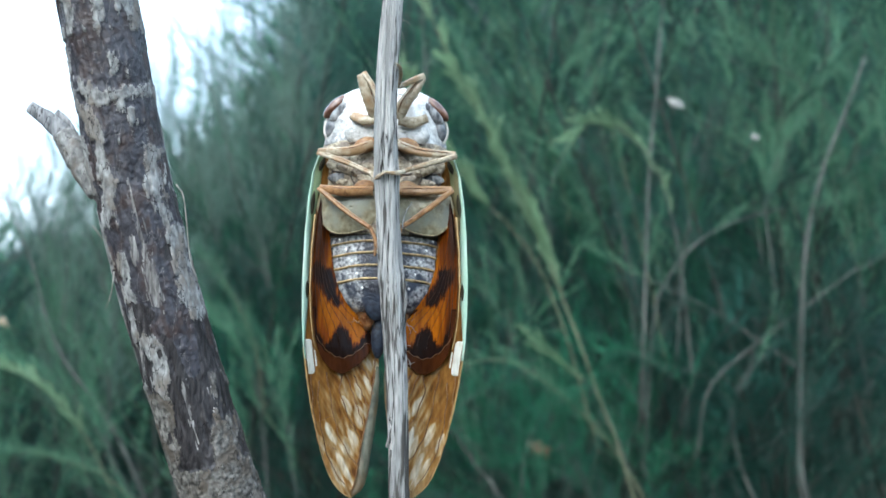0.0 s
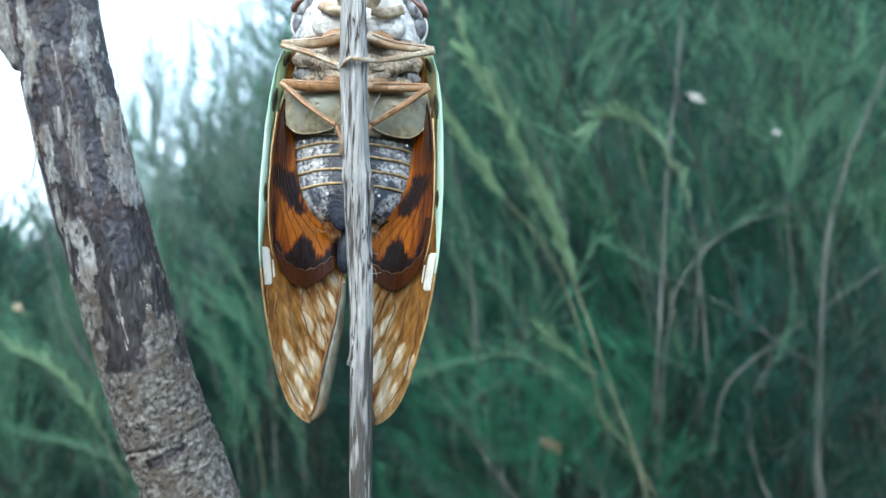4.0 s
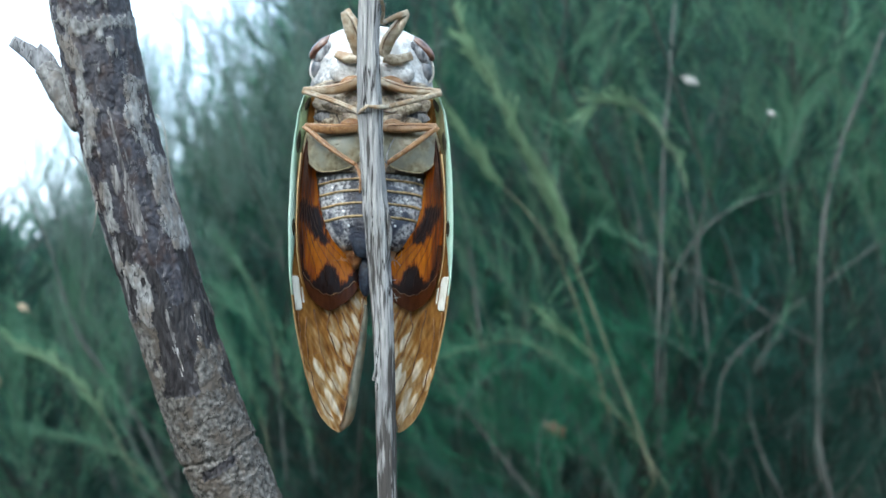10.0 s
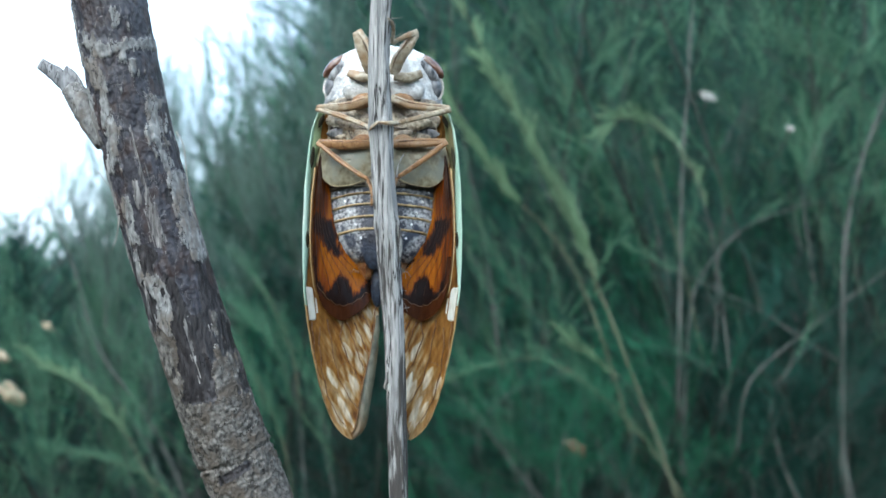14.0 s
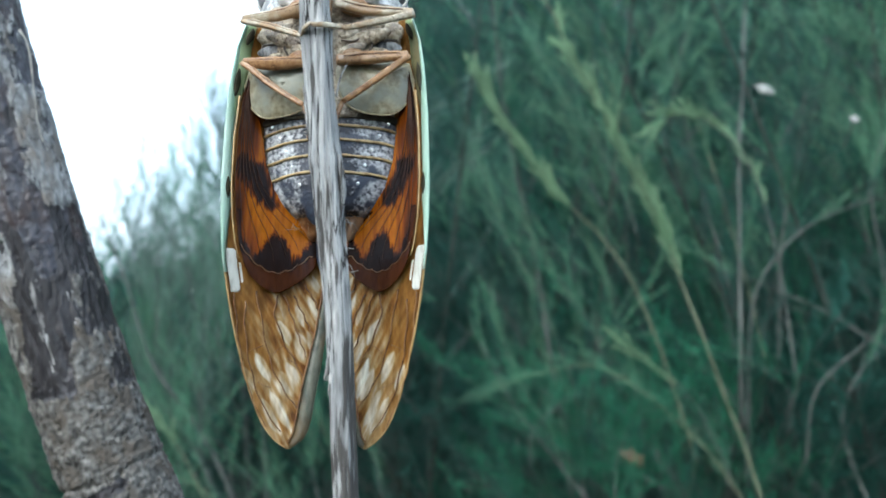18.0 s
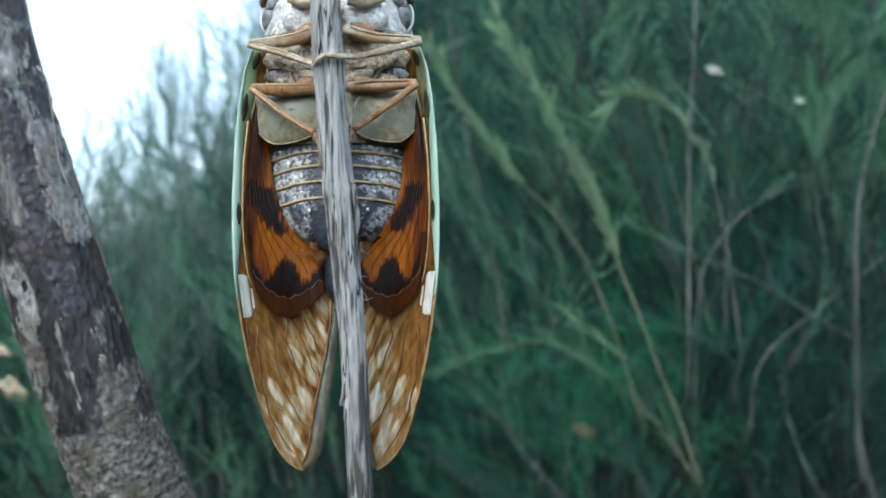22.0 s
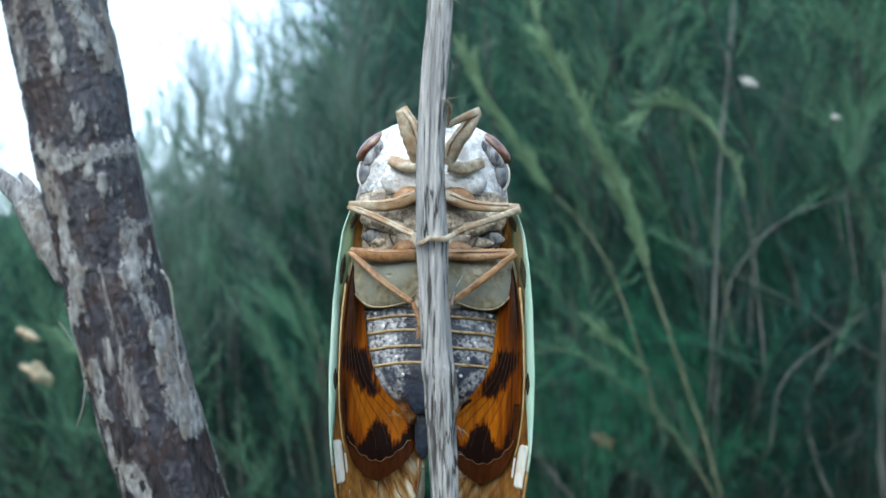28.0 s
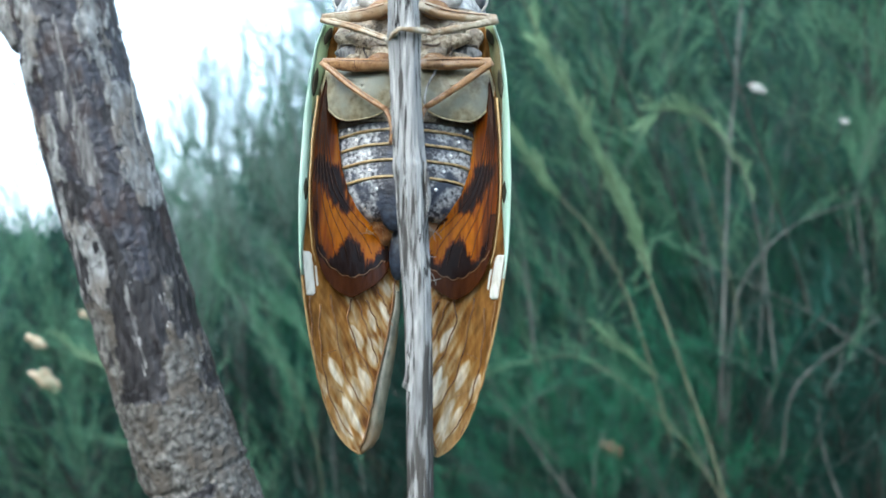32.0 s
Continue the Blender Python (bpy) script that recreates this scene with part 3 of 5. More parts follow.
# ---- the insect ----
AXIS = 677
CIC = Matrix.Translation(lay(AXIS, 441, NEAR)) @ Matrix.Rotation(radians(-5), 4, "X")
CIC_INV = CIC.inverted()
FACE = CIC.to_3x3() @ Vector((0, 1, 0))
EYE0 = Vector((0, 0, H))


def on(x, y, mm):
    """A place in the insect's own space: across x and down y as in lay(), mm behind its belly plane."""
    w = lay(x, y, 1.0) - EYE0
    o = CIC.translation - EYE0
    t = (o.dot(FACE) + mm / 1000) / w.dot(FACE)
    return CIC_INV @ (EYE0 + w * t)


def curve(table, y):
    """Smooth value at y in rows of (y, value)."""
    ys, vs = [r[0] for r in table], [r[1] for r in table]
    return float(np.interp(y, ys, vs))


# half spans from the axis of the fore wing's outer edge and inner edge
OUTER = [(190, 122), (225, 134), (270, 141), (330, 146.5), (420, 150), (480, 149.5), (530, 147), (600, 138), (650, 129), (700, 117), (740, 106), (770, 94), (785, 85), (797, 75), (805, 65), (810, 56)]
INNER = [(190, 60), (400, 20), (560, 6), (600, 4), (640, 6), (690, 12), (740, 20), (770, 24), (785, 28), (797, 35), (805, 45), (810, 52)]
EDGE_MM = [(190, 0.8), (300, -1.0), (420, -2.2), (540, -2.6), (660, -1.6), (810, 0.2)]
RIDGE_MM = [(190, 7.5), (400, 7.0), (560, 4.5), (700, 2.6), (810, 0.8)]


def wing_mm(x, y):
    o = curve(OUTER, y)
    f = min(max((o - x) / max(o - 4, 30), 0), 1)
    return curve(EDGE_MM, y) + (curve(RIDGE_MM, y) - curve(EDGE_MM, y)) * f ** 0.8


def wing_at(side, x, y, lift=0.0):
    """On a fore wing: half span x from the axis, down y, lift mm towards the viewer."""
    return on(AXIS + side * x, y, wing_mm(x, y) - lift)


SPOTS = [(17, 600), (19, 652), (32, 694), (37, 722), (45, 762)]
# clear cells: half span and height of both ends, half width
CELLS = [(72, 624, 56, 662, 7), (50, 602, 38, 636, 5), (50, 640, 32, 690, 8), (36, 586, 16, 640, 5), (18, 562, 10, 594, 5), (59, 680, 37, 740, 8), (68, 694, 48, 738, 7), (98, 670, 78, 716, 7),
         (111, 686, 100, 730, 7), (78, 724, 52, 776, 8), (90, 734, 63, 786, 7), (22, 620, 10, 648, 4), (26, 660, 17, 690, 4), (36, 640, 25, 672, 4), (30, 560, 22, 588, 4)]


def cell_tone(x, y, side):
    """Pattern of a fore wing: 0 brown to 1 clear, in slanting lens-shaped cells and faint streaks."""
    along, across = 0.9 * y - 0.45 * x, 0.9 * x + 0.45 * y
    seed = 5.0 * side
    streak = noise.noise(Vector((across * 0.085, along * 0.016, seed))) * 0.75 + noise.noise(Vector((across * 0.21, along * 0.035, seed + 3))) * 0.75 + noise.noise(Vector((across * 0.5, along * 0.06, seed + 6))) * 0.25
    o, i = curve(OUTER, min(y, 809)), curve(INNER, min(y, 809))
    f = (o - x) / max(o - i, 1)
    tone = 0.28 + float(np.interp(f, [0, 0.2, 0.45, 1], [0.12, 0.2, 0.5, 0.55])) * streak + float(np.interp(f, [0, 0.1, 0.25, 0.5, 1.0], [-0.14, -0.06, 0.0, 0.04, 0.06]))
    tone += float(np.interp(y, [540, 640, 680, 720, 780, 810], [0.0, 0.0, 0.06, 0.16, 0.22, 0.2]))
    wx, wy = 3.2 * noise.noise(Vector((x * 0.05, y * 0.03, seed + 9))), 6 * noise.noise(Vector((x * 0.03, y * 0.03, seed + 12)))
    for k, (x0, y0, x1, y1, w) in enumerate(CELLS):
        px, py = x + wx, y + wy
        dx, dy = x1 - x0, y1 - y0
        t = ((px - x0) * dx + (py - y0) * dy) / (dx * dx + dy * dy)
        if -0.15 < t < 1.15:
            off = math.hypot(px - x0 - dx * t, py - y0 - dy * t)
            wide = w * (1 - abs(2 * min(max(t, 0), 1) - 1) ** 2.4) + 1.0
            inside = min(max((wide - off) / 2.2, 0), 1)
            pale = 0.76 + 0.20 * noise.noise(Vector((k * 3.7, seed, 0))) + 0.3 * streak
            tone = max(tone, tone + (pale - tone) * inside)
    for sx, sy in SPOTS:
        tone -= 0.5 * math.exp(-((x - sx) / 6) ** 2 - ((y - sy) / 11) ** 2)
    return min(max(tone, 0), 1)


def build_fore_wing(ob, side):
    ys = np.concatenate([np.linspace(190, 520, 40), np.linspace(523, 810, 150)])
    grid = []
    for y in ys:
        o, i = curve(OUTER, y), curve(INNER, y)
        grid.append([wing_at(side, o + (i - o) * f, y) for f in np.linspace(0, 1, 60)])
    if side > 0:
        grid = [r[::-1] for r in grid]
    bm = sheet(bmesh.new(), grid, 0.0001)
    bmesh.ops.recalc_face_normals(bm, faces=bm.faces)
    tone = bm.verts.layers.float.new("tone")
    for v in bm.verts:
        v[tone] = cell_tone(abs(v.co.x) / 0.000081, 441 - v.co.z / 0.000081, side)
    wing = part("fore_wing", bm, M["membrane"], ob, "brown fore wing with pale clear cells and green leading edge")
    # green leading edge, white spot and the brown rim behind it
    bm = bmesh.new()
    e = [(y, curve(OUTER, y)) for y in np.linspace(192, 560, 44)]
    grid = [[wing_at(side, x + 0.8 - w * float(np.interp(y, [192, 225, 270, 310, 340], [3, 4, 7, 11, 12])) * (1 if y < 460 else max(0.3, 1 - (y - 460) / 110)), y, 0.25 + 0.35 * math.sin(math.pi * w)) for w in np.linspace(0, 1, 5)] for y, x in e]
    if side > 0:
        grid = [r[::-1] for r in grid]
    sheet(bm, grid, 0.0003)
    bmesh.ops.recalc_face_normals(bm, faces=bm.faces)
    part("leading_edge", bm, M["mint"], wing, "pale mint green leading edge")
    bm = bmesh.new()
    grid = [[wing_at(side, curve(OUTER, y) - 1.5 - w * float(np.interp(y, [192, 225, 260, 300, 345], [12, 16, 18, 14, 8.5])), y, 0.12 + 0.3 * math.sin(math.pi * w)) for w in np.linspace(0, 1, 6)] for y in np.linspace(192, 345, 26)]
    if side > 0:
        grid = [r[::-1] for r in grid]
    sheet(bm, grid, 0.0003)
    bmesh.ops.recalc_face_normals(bm, faces=bm.faces)
    part("wing_shoulder", bm, M["shoulder"], wing, "leaf green shoulder of the wing")
    bm = bmesh.new()
    tube(bm, [wing_at(side, curve(OUTER, y) - 0.5, y, 0.15) for y in np.linspace(540, 810, 44)], list(np.linspace(0.00015, 0.00009, 44)), 6)
    part("wing_rim", bm, M["vein_gold"], wing)
    for y0, y1, w in ((197, 222, 5), (258, 300, 4), (420, 452, 3)):
        bm = bmesh.new()
        ys2 = np.linspace(y0, y1, 8)
        grid = [[wing_at(side, curve(OUTER, y) - 9 - 3 * (y0 < 230) + w * s * math.sin(math.pi * (k + 0.5) / 8), y, 0.75) for s in (1, 0, -1)] for k, y in enumerate(ys2)]
        if side > 0:
            grid = [r[::-1] for r in grid]
        sheet(bm, grid, 0.0001)
        bmesh.ops.recalc_face_normals(bm, faces=bm.faces)
        part("dark_mark", bm, M["dark_mark"], wing)
    bm = bmesh.new()
    for y0, y1, off, w in ((525, 588, 4, 13), (545, 574, 19, 3)):
        ys2 = np.linspace(y0, y1, 18)
        grid = []
        for k, y in enumerate(ys2):
            wide = w * min(1, (k + 0.8) / 1.6, (17.8 - k) / 2) ** 0.5 * (1 + 0.04 * noise.noise(Vector((k * 0.5, off, side))))
            grid.append([wing_at(side, curve(OUTER, y) - off - wide * h, y, 0.05) for h in (0, 0.25, 0.5, 0.75, 1)])
        if side > 0:
            grid = [r[::-1] for r in grid]
        sheet(bm, grid, 0.00002)
    bmesh.ops.recalc_face_normals(bm, faces=bm.faces)
    part("white_spot", bm, M["stigma"], wing, "white spot on the wing edge")
    # grey clear hind margin
    bm = bmesh.new()
    grid = [[wing_at(side, curve(INNER, y) + w * float(np.interp(y, [575, 620, 700, 780, 800, 809], [5, 12, 19, 20, 16, 2])), y, 0.12) for w in (0, 0.5, 1)] for y in np.linspace(575, 809, 36)]
    if side < 0:
        grid = [r[::-1] for r in grid]
    sheet(bm, grid, 0.00008)
    bmesh.ops.recalc_face_normals(bm, faces=bm.faces)
    part("hind_margin", bm, M["grey_margin"], wing, "clear greyish hind margin")
    # wavy veins between the cells, from the body down to the hind margin
    rays = [((102, 585), (92, 640), (80, 690), (62, 727), (44, 752)), ((72, 590), (77, 616), (62, 660), (45, 690), (35, 716)), ((64, 590), (47, 640), (32, 680)), ((52, 590), (32, 630), (22, 655)),
            ((117, 600), (115, 650), (107, 700), (92, 746), (66, 786)), ((37, 574), (22, 600), (15, 625)), ((131, 590), (125, 650), (112, 720), (87, 780))]
    for k, pts in enumerate(rays):
        bm = bmesh.new()
        u = smooth_line(pts, 28)
        tube(bm, [wing_at(side, x + 1.1 * math.sin(0.9 * h + k), y, 0.2) for h, (x, y) in enumerate(u)], list(np.linspace(0.00010, 0.00006, 29)), 5)
        part("vein", bm, M["vein"], wing)
    # the vein that runs along inside the hind margin
    bm = bmesh.new()
    tube(bm, [wing_at(side, curve(INNER, y) + float(np.interp(y, [555, 620, 700, 780, 800], [6, 13, 20, 21, 17])), y, 0.22) for y in np.linspace(558, 800, 50)], 0.0001, 5)
    part("margin_vein", bm, M["vein"], wing)
    for a, b in (((62, 662), (78, 676)), ((44, 690), (58, 680)), ((98, 716), (80, 724)), ((50, 636), (38, 642)), ((92, 664), (110, 672)), ((36, 740), (52, 746))):
        bm = bmesh.new()
        tube(bm, [wing_at(side, *a, 0.16), wing_at(side, (a[0] + b[0]) / 2 + 2, (a[1] + b[1]) / 2, 0.16), wing_at(side, *b, 0.16)], 0.00003, 5)
        part("cross_vein", bm, M["vein"], wing)


H_OUT = [(262, 116), (300, 124), (360, 130), (430, 132), (480, 130), (520, 125), (550, 117), (565, 109), (577, 97), (584, 86), (588, 76)]
H_IN = [(262, 104), (330, 102), (400, 92), (436, 81), (470, 58), (490, 38), (505, 25), (530, 18), (550, 23), (565, 36), (577, 52), (584, 64), (588, 73)]


def build_hind_wing(ob, side):
    def at(x, y, lift=0.0):
        return on(AXIS + side * x, y, wing_mm(x, y) - 0.9 - lift)

    ys = np.linspace(262, 588, 190)
    nc = 64
    bm = bmesh.new()
    verts = []
    for y in ys:
        o, i = curve(H_OUT, y), curve(H_IN, y)
        verts.append([(o + (i - o) * f, y) for f in np.linspace(0, 1, nc)])
    grid = [[at(x, y) for x, y in r] for r in verts]
    if side > 0:
        grid = [r[::-1] for r in grid]
    sheet(bm, grid, 0.00012)
    bmesh.ops.recalc_face_normals(bm, faces=bm.faces)
    rnd = Vector((side * 3.0, 0, 0))
    tone = bm.verts.layers.float.new("tone")
    for v in bm.verts:
        c = v.co
        x = abs(c.x) / 0.000081
        y = 441 - c.z / 0.000081
        nz = 13 * noise.noise(Vector((x * 0.06, y * 0.02, 1)) + rnd) + 9 * noise.noise(Vector((x * 0.16, y * 0.035, 2)) + rnd) + 3 * noise.noise(Vector((x * 0.3, y * 0.1, 3)))
        o = curve(H_OUT, min(y, 586))
        inn = curve(H_IN, min(y, 586))
        comb = 5 * noise.noise(Vector((x * 0.42, y * 0.03, 4)) + rnd) + 3.5 * noise.noise(Vector((x * 0.95, y * 0.06, 5)) + rnd)
        top_y = float(np.interp(x, [18, 28, 36, 46, 56, 64, 72, 80, 88, 97, 106, 116, 126], [514, 498, 510, 536, 533, 512, 505, 499, 511, 533, 530, 505, 486]))
        rim_y = float(np.interp(x, [18, 32, 47, 62, 77, 92, 107, 118, 130], [526, 533, 546, 554, 557, 551, 539, 524, 500])) + 4 * abs(math.sin(x * 0.2))
        # the slanting dark blotch between the outer vein and the abdomen
        t = min(max(((112 - x) * 26 + (y - 408) * 50) / (26 * 26 + 50 * 50), 0), 1)
        blot = math.hypot(x - (112 - 26 * t), y - (408 + 50 * t))
        umb = max(y + 0.35 * nz + 2.2 * comb - top_y, 18 - 9 * t - (blot + 0.7 * nz + 1.7 * comb))
        rus = max(y + 0.1 * nz - rim_y, min(2 + 0.3 * nz - (x - inn), y - 470, 500 - y), min(6 + 0.2 * nz - (o - x), y - 470))
        umb, rus = min(max(umb / 12 + 0.5, 0), 1), min(max(rus / 4 + 0.5, 0), 1)
        shade = 0.24 * math.exp(-((o - x) / 22) ** 2) + 0.14 * min(max((390 - y) / 80, 0), 1) + 0.17 * noise.noise(Vector((x * 0.10, y * 0.010, 9)) + rnd) + 0.10 * noise.noise(Vector((x * 0.35, y * 0.02, 7)) + rnd)
        umb = max(umb, 0) * 0.5
        v[tone] = max(umb, 0.06 + shade) + (1 - max(umb, 0.06 + shade)) * rus
    wing = part("hind_wing", bm, M["amber"], ob, "glossy amber hind wing with dark brown blotches")
    for k in range(6):
        g = k / 5
        bm = bmesh.new()
        pts = []
        for f in np.linspace(0, 1, 20):
            y = 275 + (545 - 275 - abs(g - 0.45) * 60) * f
            o, i = curve(H_OUT, y), curve(H_IN, y)
            h = 0.08 + 0.84 * (g * f ** 0.8 + 0.15 * (1 - f))
            pts.append(at(o + (i - o) * h, y, 0.12))
        tube(bm, pts, list(np.linspace(0.00006, 0.00003, 20)), 5)
        part("vein", bm, M["vein_dark"], wing)
    bm = bmesh.new()
    pts = []
    for f in np.linspace(0, 1, 60):
        x = 122 - 96 * f
        y = float(np.interp(x, [18, 32, 47, 62, 77, 92, 107, 118, 130], [526, 533, 546, 554, 557, 551, 539, 524, 500])) + 4 * abs(math.sin(x * 0.2))
        pts.append(at(x, y, 0.1))
    tube(bm, pts, 0.00004, 5)
    part("margin_vein", bm, M["vein"], wing)
    bm = bmesh.new()
    tube(bm, [at(curve(H_OUT, y) + 4, y, 0.3) for y in np.linspace(300, 540, 30)], list(np.linspace(0.00016, 0.00007, 30)), 6)
    part("wing_rim", bm, M["vein_gold"], wing)


# body outline: y, half width, half depth in mm, centre mm behind the belly plane
BODY = [(70, 34, 1.2, 4.5), (77, 66, 2.6, 4.6), (90, 92, 3.6, 4.8), (108, 104, 4.4, 5.0), (135, 112, 5.0, 5.2), (165, 116, 5.4, 5.3), (200, 122, 5.8, 5.6), (250, 126, 6.2, 5.8), (300, 124, 6.3, 5.9), (345, 116, 6.0, 5.8)]


def ring_at(y, hw, hd, cm, a, sag=0.0):
    """Round the body at angle a: 0 right, pi / 2 belly."""
    c, s = math.cos(a), math.sin(a)
    return on(AXIS, y, cm) + Vector((0.000081 * hw * c, -hd / 1000 * s, -0.000081 * sag * c * c))


def build_insect():
    ob = thing("cicada", CIC, "large brown and green cicada clinging belly-on to a dry twig", "insect")
    # trunk: head and chest
    for name, lo, hi, mat, amp in (("head", 70, 182, "powder", 0.3), ("chest", 180, 345, "chest", 0.45)):
        bm = bmesh.new()
        rings = []
        for y in np.linspace(lo, hi, 40):
            hw, hd, cm = (curve([(r[0], r[k]) for r in BODY], y) for k in (1, 2, 3))
            ring = []
            for k in range(48):
                a = 2 * math.pi * k / 48
                p = ring_at(y, hw, hd, cm, a)
                q = p * 900
                p += Vector((math.cos(a), -math.sin(a), 0)) * amp * 0.001 * (noise.noise(q * 0.6) * 0.7 + noise.noise(q * 1.6) * 0.3)
                ring.append(bm.verts.new(p))
            rings.append(ring)
        for p, q in zip(rings, rings[1:]):
            for k in range(48):
                bm.faces.new((p[k], p[(k + 1) % 48], q[(k + 1) % 48], q[k]))
        bm.faces.new(rings[0]), bm.faces.new(rings[-1])
        bmesh.ops.recalc_face_normals(bm, faces=bm.faces)
        part(name, bm, M[mat], ob, "white powdered face" if name == "head" else "tan chest with grey hollows")
    for s in (-1, 1):
        eye = part("eye", ball(bmesh.new(), on(AXIS + s * 91, 106, 3.6), 0.0011, 0.0014, 0.0026, s * -46), M["eye"], ob, "glossy red-brown compound eye")
        part("eye_socket", ball(bmesh.new(), on(AXIS + s * 81, 112, 2.7), 0.0010, 0.0008, 0.0026, s * -46), M["socket"], ob, "grey streaked brow beside the eye")
        lobe = part("collar_lobe", ball(bmesh.new(), on(AXIS + s * 97, 146, 4.0), 0.0012, 0.0017, 0.0019, s * -8), M["lobe"], ob, "grey collar lobe with a pale rim")
        bm = bmesh.new()
        tube(bm, [on(AXIS + s * (97 + 15 * math.sin(t)), 146 - 24 * math.cos(t), 3.6) for t in np.linspace(0.15, 2.9, 16)], 0.00018, 6)
        part("lobe_rim", bm, M["lobe_rim"], lobe)
        # chest bosses, cheeks
        part("cheek", ball(bmesh.new(), on(AXIS + s * 45, 146, 0.4), 0.0028, 0.0012, 0.0022, s * 20), M["powder"], ob, "white powdered cheek")
        part("coxa", ball(bmesh.new(), on(AXIS + s * 38, 172, 0.0), 0.0019, 0.0013, 0.0012, s * 15), M["leg"], ob)
        part("coxa", ball(bmesh.new(), on(AXIS + s * 52, 220, 0.3), 0.0034, 0.0008, 0.0010, s * -14), M["chest"], ob)
        part("coxa", ball(bmesh.new(), on(AXIS + s * 40, 248, -0.4), 0.0016, 0.0012, 0.001, s * 10), M["leg"], ob)
        part("side_plate", ball(bmesh.new(), on(AXIS + s * 78, 231, 1.0), 0.0024, 0.00022, 0.0008, s * 8), M["socket"], ob, "blue-grey side plate")
    # lobed plates and dark seams of the chest
    for s in (-1, 1):
        for x, y, mm, rx, rz, turn in ((28, 208, -0.2, 0.0015, 0.0011, 20), (60, 204, 0.2, 0.0019, 0.0010, -12), (92, 210, 1.6, 0.0013, 0.0013, 10), (36, 236, -0.2, 0.0017, 0.0008, -20), (70, 240, 0.8, 0.0017, 0.0006, 6), (26, 150, -0.3, 0.0014, 0.0010, 30), (62, 160, 0.4, 0.0012, 0.0008, -20)):
            bm = ball(bmesh.new(), on(AXIS + s * x, y, mm + 0.1), rx, 0.00045, rz, s * turn)
            for v in bm.verts:
                v.co += Vector((1, 0.3, 1)) * 0.00022 * noise.noise(v.co * 900)
            part("chest_plate" if y > 180 else "face_plate", bm, M["chest" if y > 180 else "powder"], ob)
        for line in (((20, 222), (40, 224), (58, 214), (76, 222), (98, 222)), ((58, 214), (64, 230), (56, 246)), ((98, 222), (100, 238), (92, 248)), ((24, 158), (44, 166), (70, 170)), ((48, 140), (52, 152), (46, 164))):
            bm = bmesh.new()
            u = smooth_line([on(AXIS + s * x, y, -0.45 + 1.9 * max(0, (x - 40) / 60) ** 1.5) for x, y in line], 16)
            tube(bm, list(u), [0.00014 * (0.7 + 0.5 * random.random()) for _ in u], 5)
            part("seam", bm, M["seam"], ob)
    part("beak", tube(bmesh.new(), [on(AXIS, 120, -0.9), on(AXIS, 170, -1.3), on(AXIS, 235, -1.0)], [0.0008, 0.0007, 0.0003], 10), M["leg"], ob)

    # legs: lists of joints (x, y, mm) and radii in mm
    def leg(name, mat, joints):
        limb = None
        for seg, (pts, radii) in joints.items():
            bm = bmesh.new()
            u = smooth_line([(*on(*p), r) for p, r in zip(pts, radii)], 20)
            tube(bm, [Vector(w[:3]) for w in u], [w[3] / 1000 * (0.84 + 0.12 * noise.noise(Vector((i * 0.7, w[0] * 2000, 0)))) for i, w in enumerate(u)], 16, wobble=0.05, keel=0.13)
            if limb is None:
                limb = part(name, bm, M[mat], ob)
            else:
                part(seg, bm, M[mat], limb)
            if seg in ("femur", "tibia"):
                # dark groove along the segment
                bm = bmesh.new()
                run = [(Vector(w[:3]), w[3] / 1000) for w in u[2:-2]]
                side = (run[-1][0] - run[0][0]).cross(Vector((0, 1, 0))).normalized()
                side = side if side.z > 0 else -side
                tube(bm, [p + side * r * 0.36 + Vector((0, -0.80 * r, 0)) for p, r in run], [0.075 * r * (1 + 0.8 * noise.noise(p * 2500)) for p, r in run], 5)
                part("groove", bm, M["vein"], limb)
            if seg in ("tibia", "tarsus"):
                bm = bmesh.new()
                rh = random.Random(int(pts[0][0]))
                for w in u[2:-1]:
                    for k in range(2):
                        p = Vector(w[:3])
                        d = Vector((rh.uniform(-1, 1), rh.uniform(-1, 0.2), rh.uniform(-1, 0.6))).normalized()
                        tube(bm, [p, p + d * (w[3] / 1000 + rh.uniform(0.0002, 0.0006))], [0.00003, 0.00001], 4)
                part("bristles", bm, M["fibre"], limb)
        return limb

    leg("fore_leg", "leg_pale", {
        "femur": (((655, 122, -1.5), (648, 100, -2.4), (636, 68, -3.0), (627, 42, -3.2)), (0.95, 1.15, 1.15, 0.85)),
        "tibia": (((630, 40, -3.4), (646, 62, -4.2), (656, 85, -4.4)), (0.55, 0.5, 0.4)),
        "trochanter": (((612, 120, -0.6), (635, 127, -1.3), (660, 124, -1.8)), (0.75, 0.95, 0.8))})
    leg("fore_leg", "leg_pale", {
        "femur": (((697, 122, -1.5), (706, 95, -2.4), (724, 68, -3.0), (738, 45, -3.2)), (1.0, 1.15, 1.05, 0.75)),
        "tibia": (((740, 42, -3.4), (718, 50, -4.2), (693, 62, -4.6)), (0.6, 0.5, 0.4)),
        "tarsus": (((693, 62, -4.6), (696, 42, -6.6), (693, 24, -8.6), (685, 15, -9.8)), (0.34, 0.32, 0.28, 0.12)),
        "trochanter": (((748, 120, -0.6), (722, 128, -1.3), (697, 124, -1.8)), (0.75, 0.95, 0.8))})
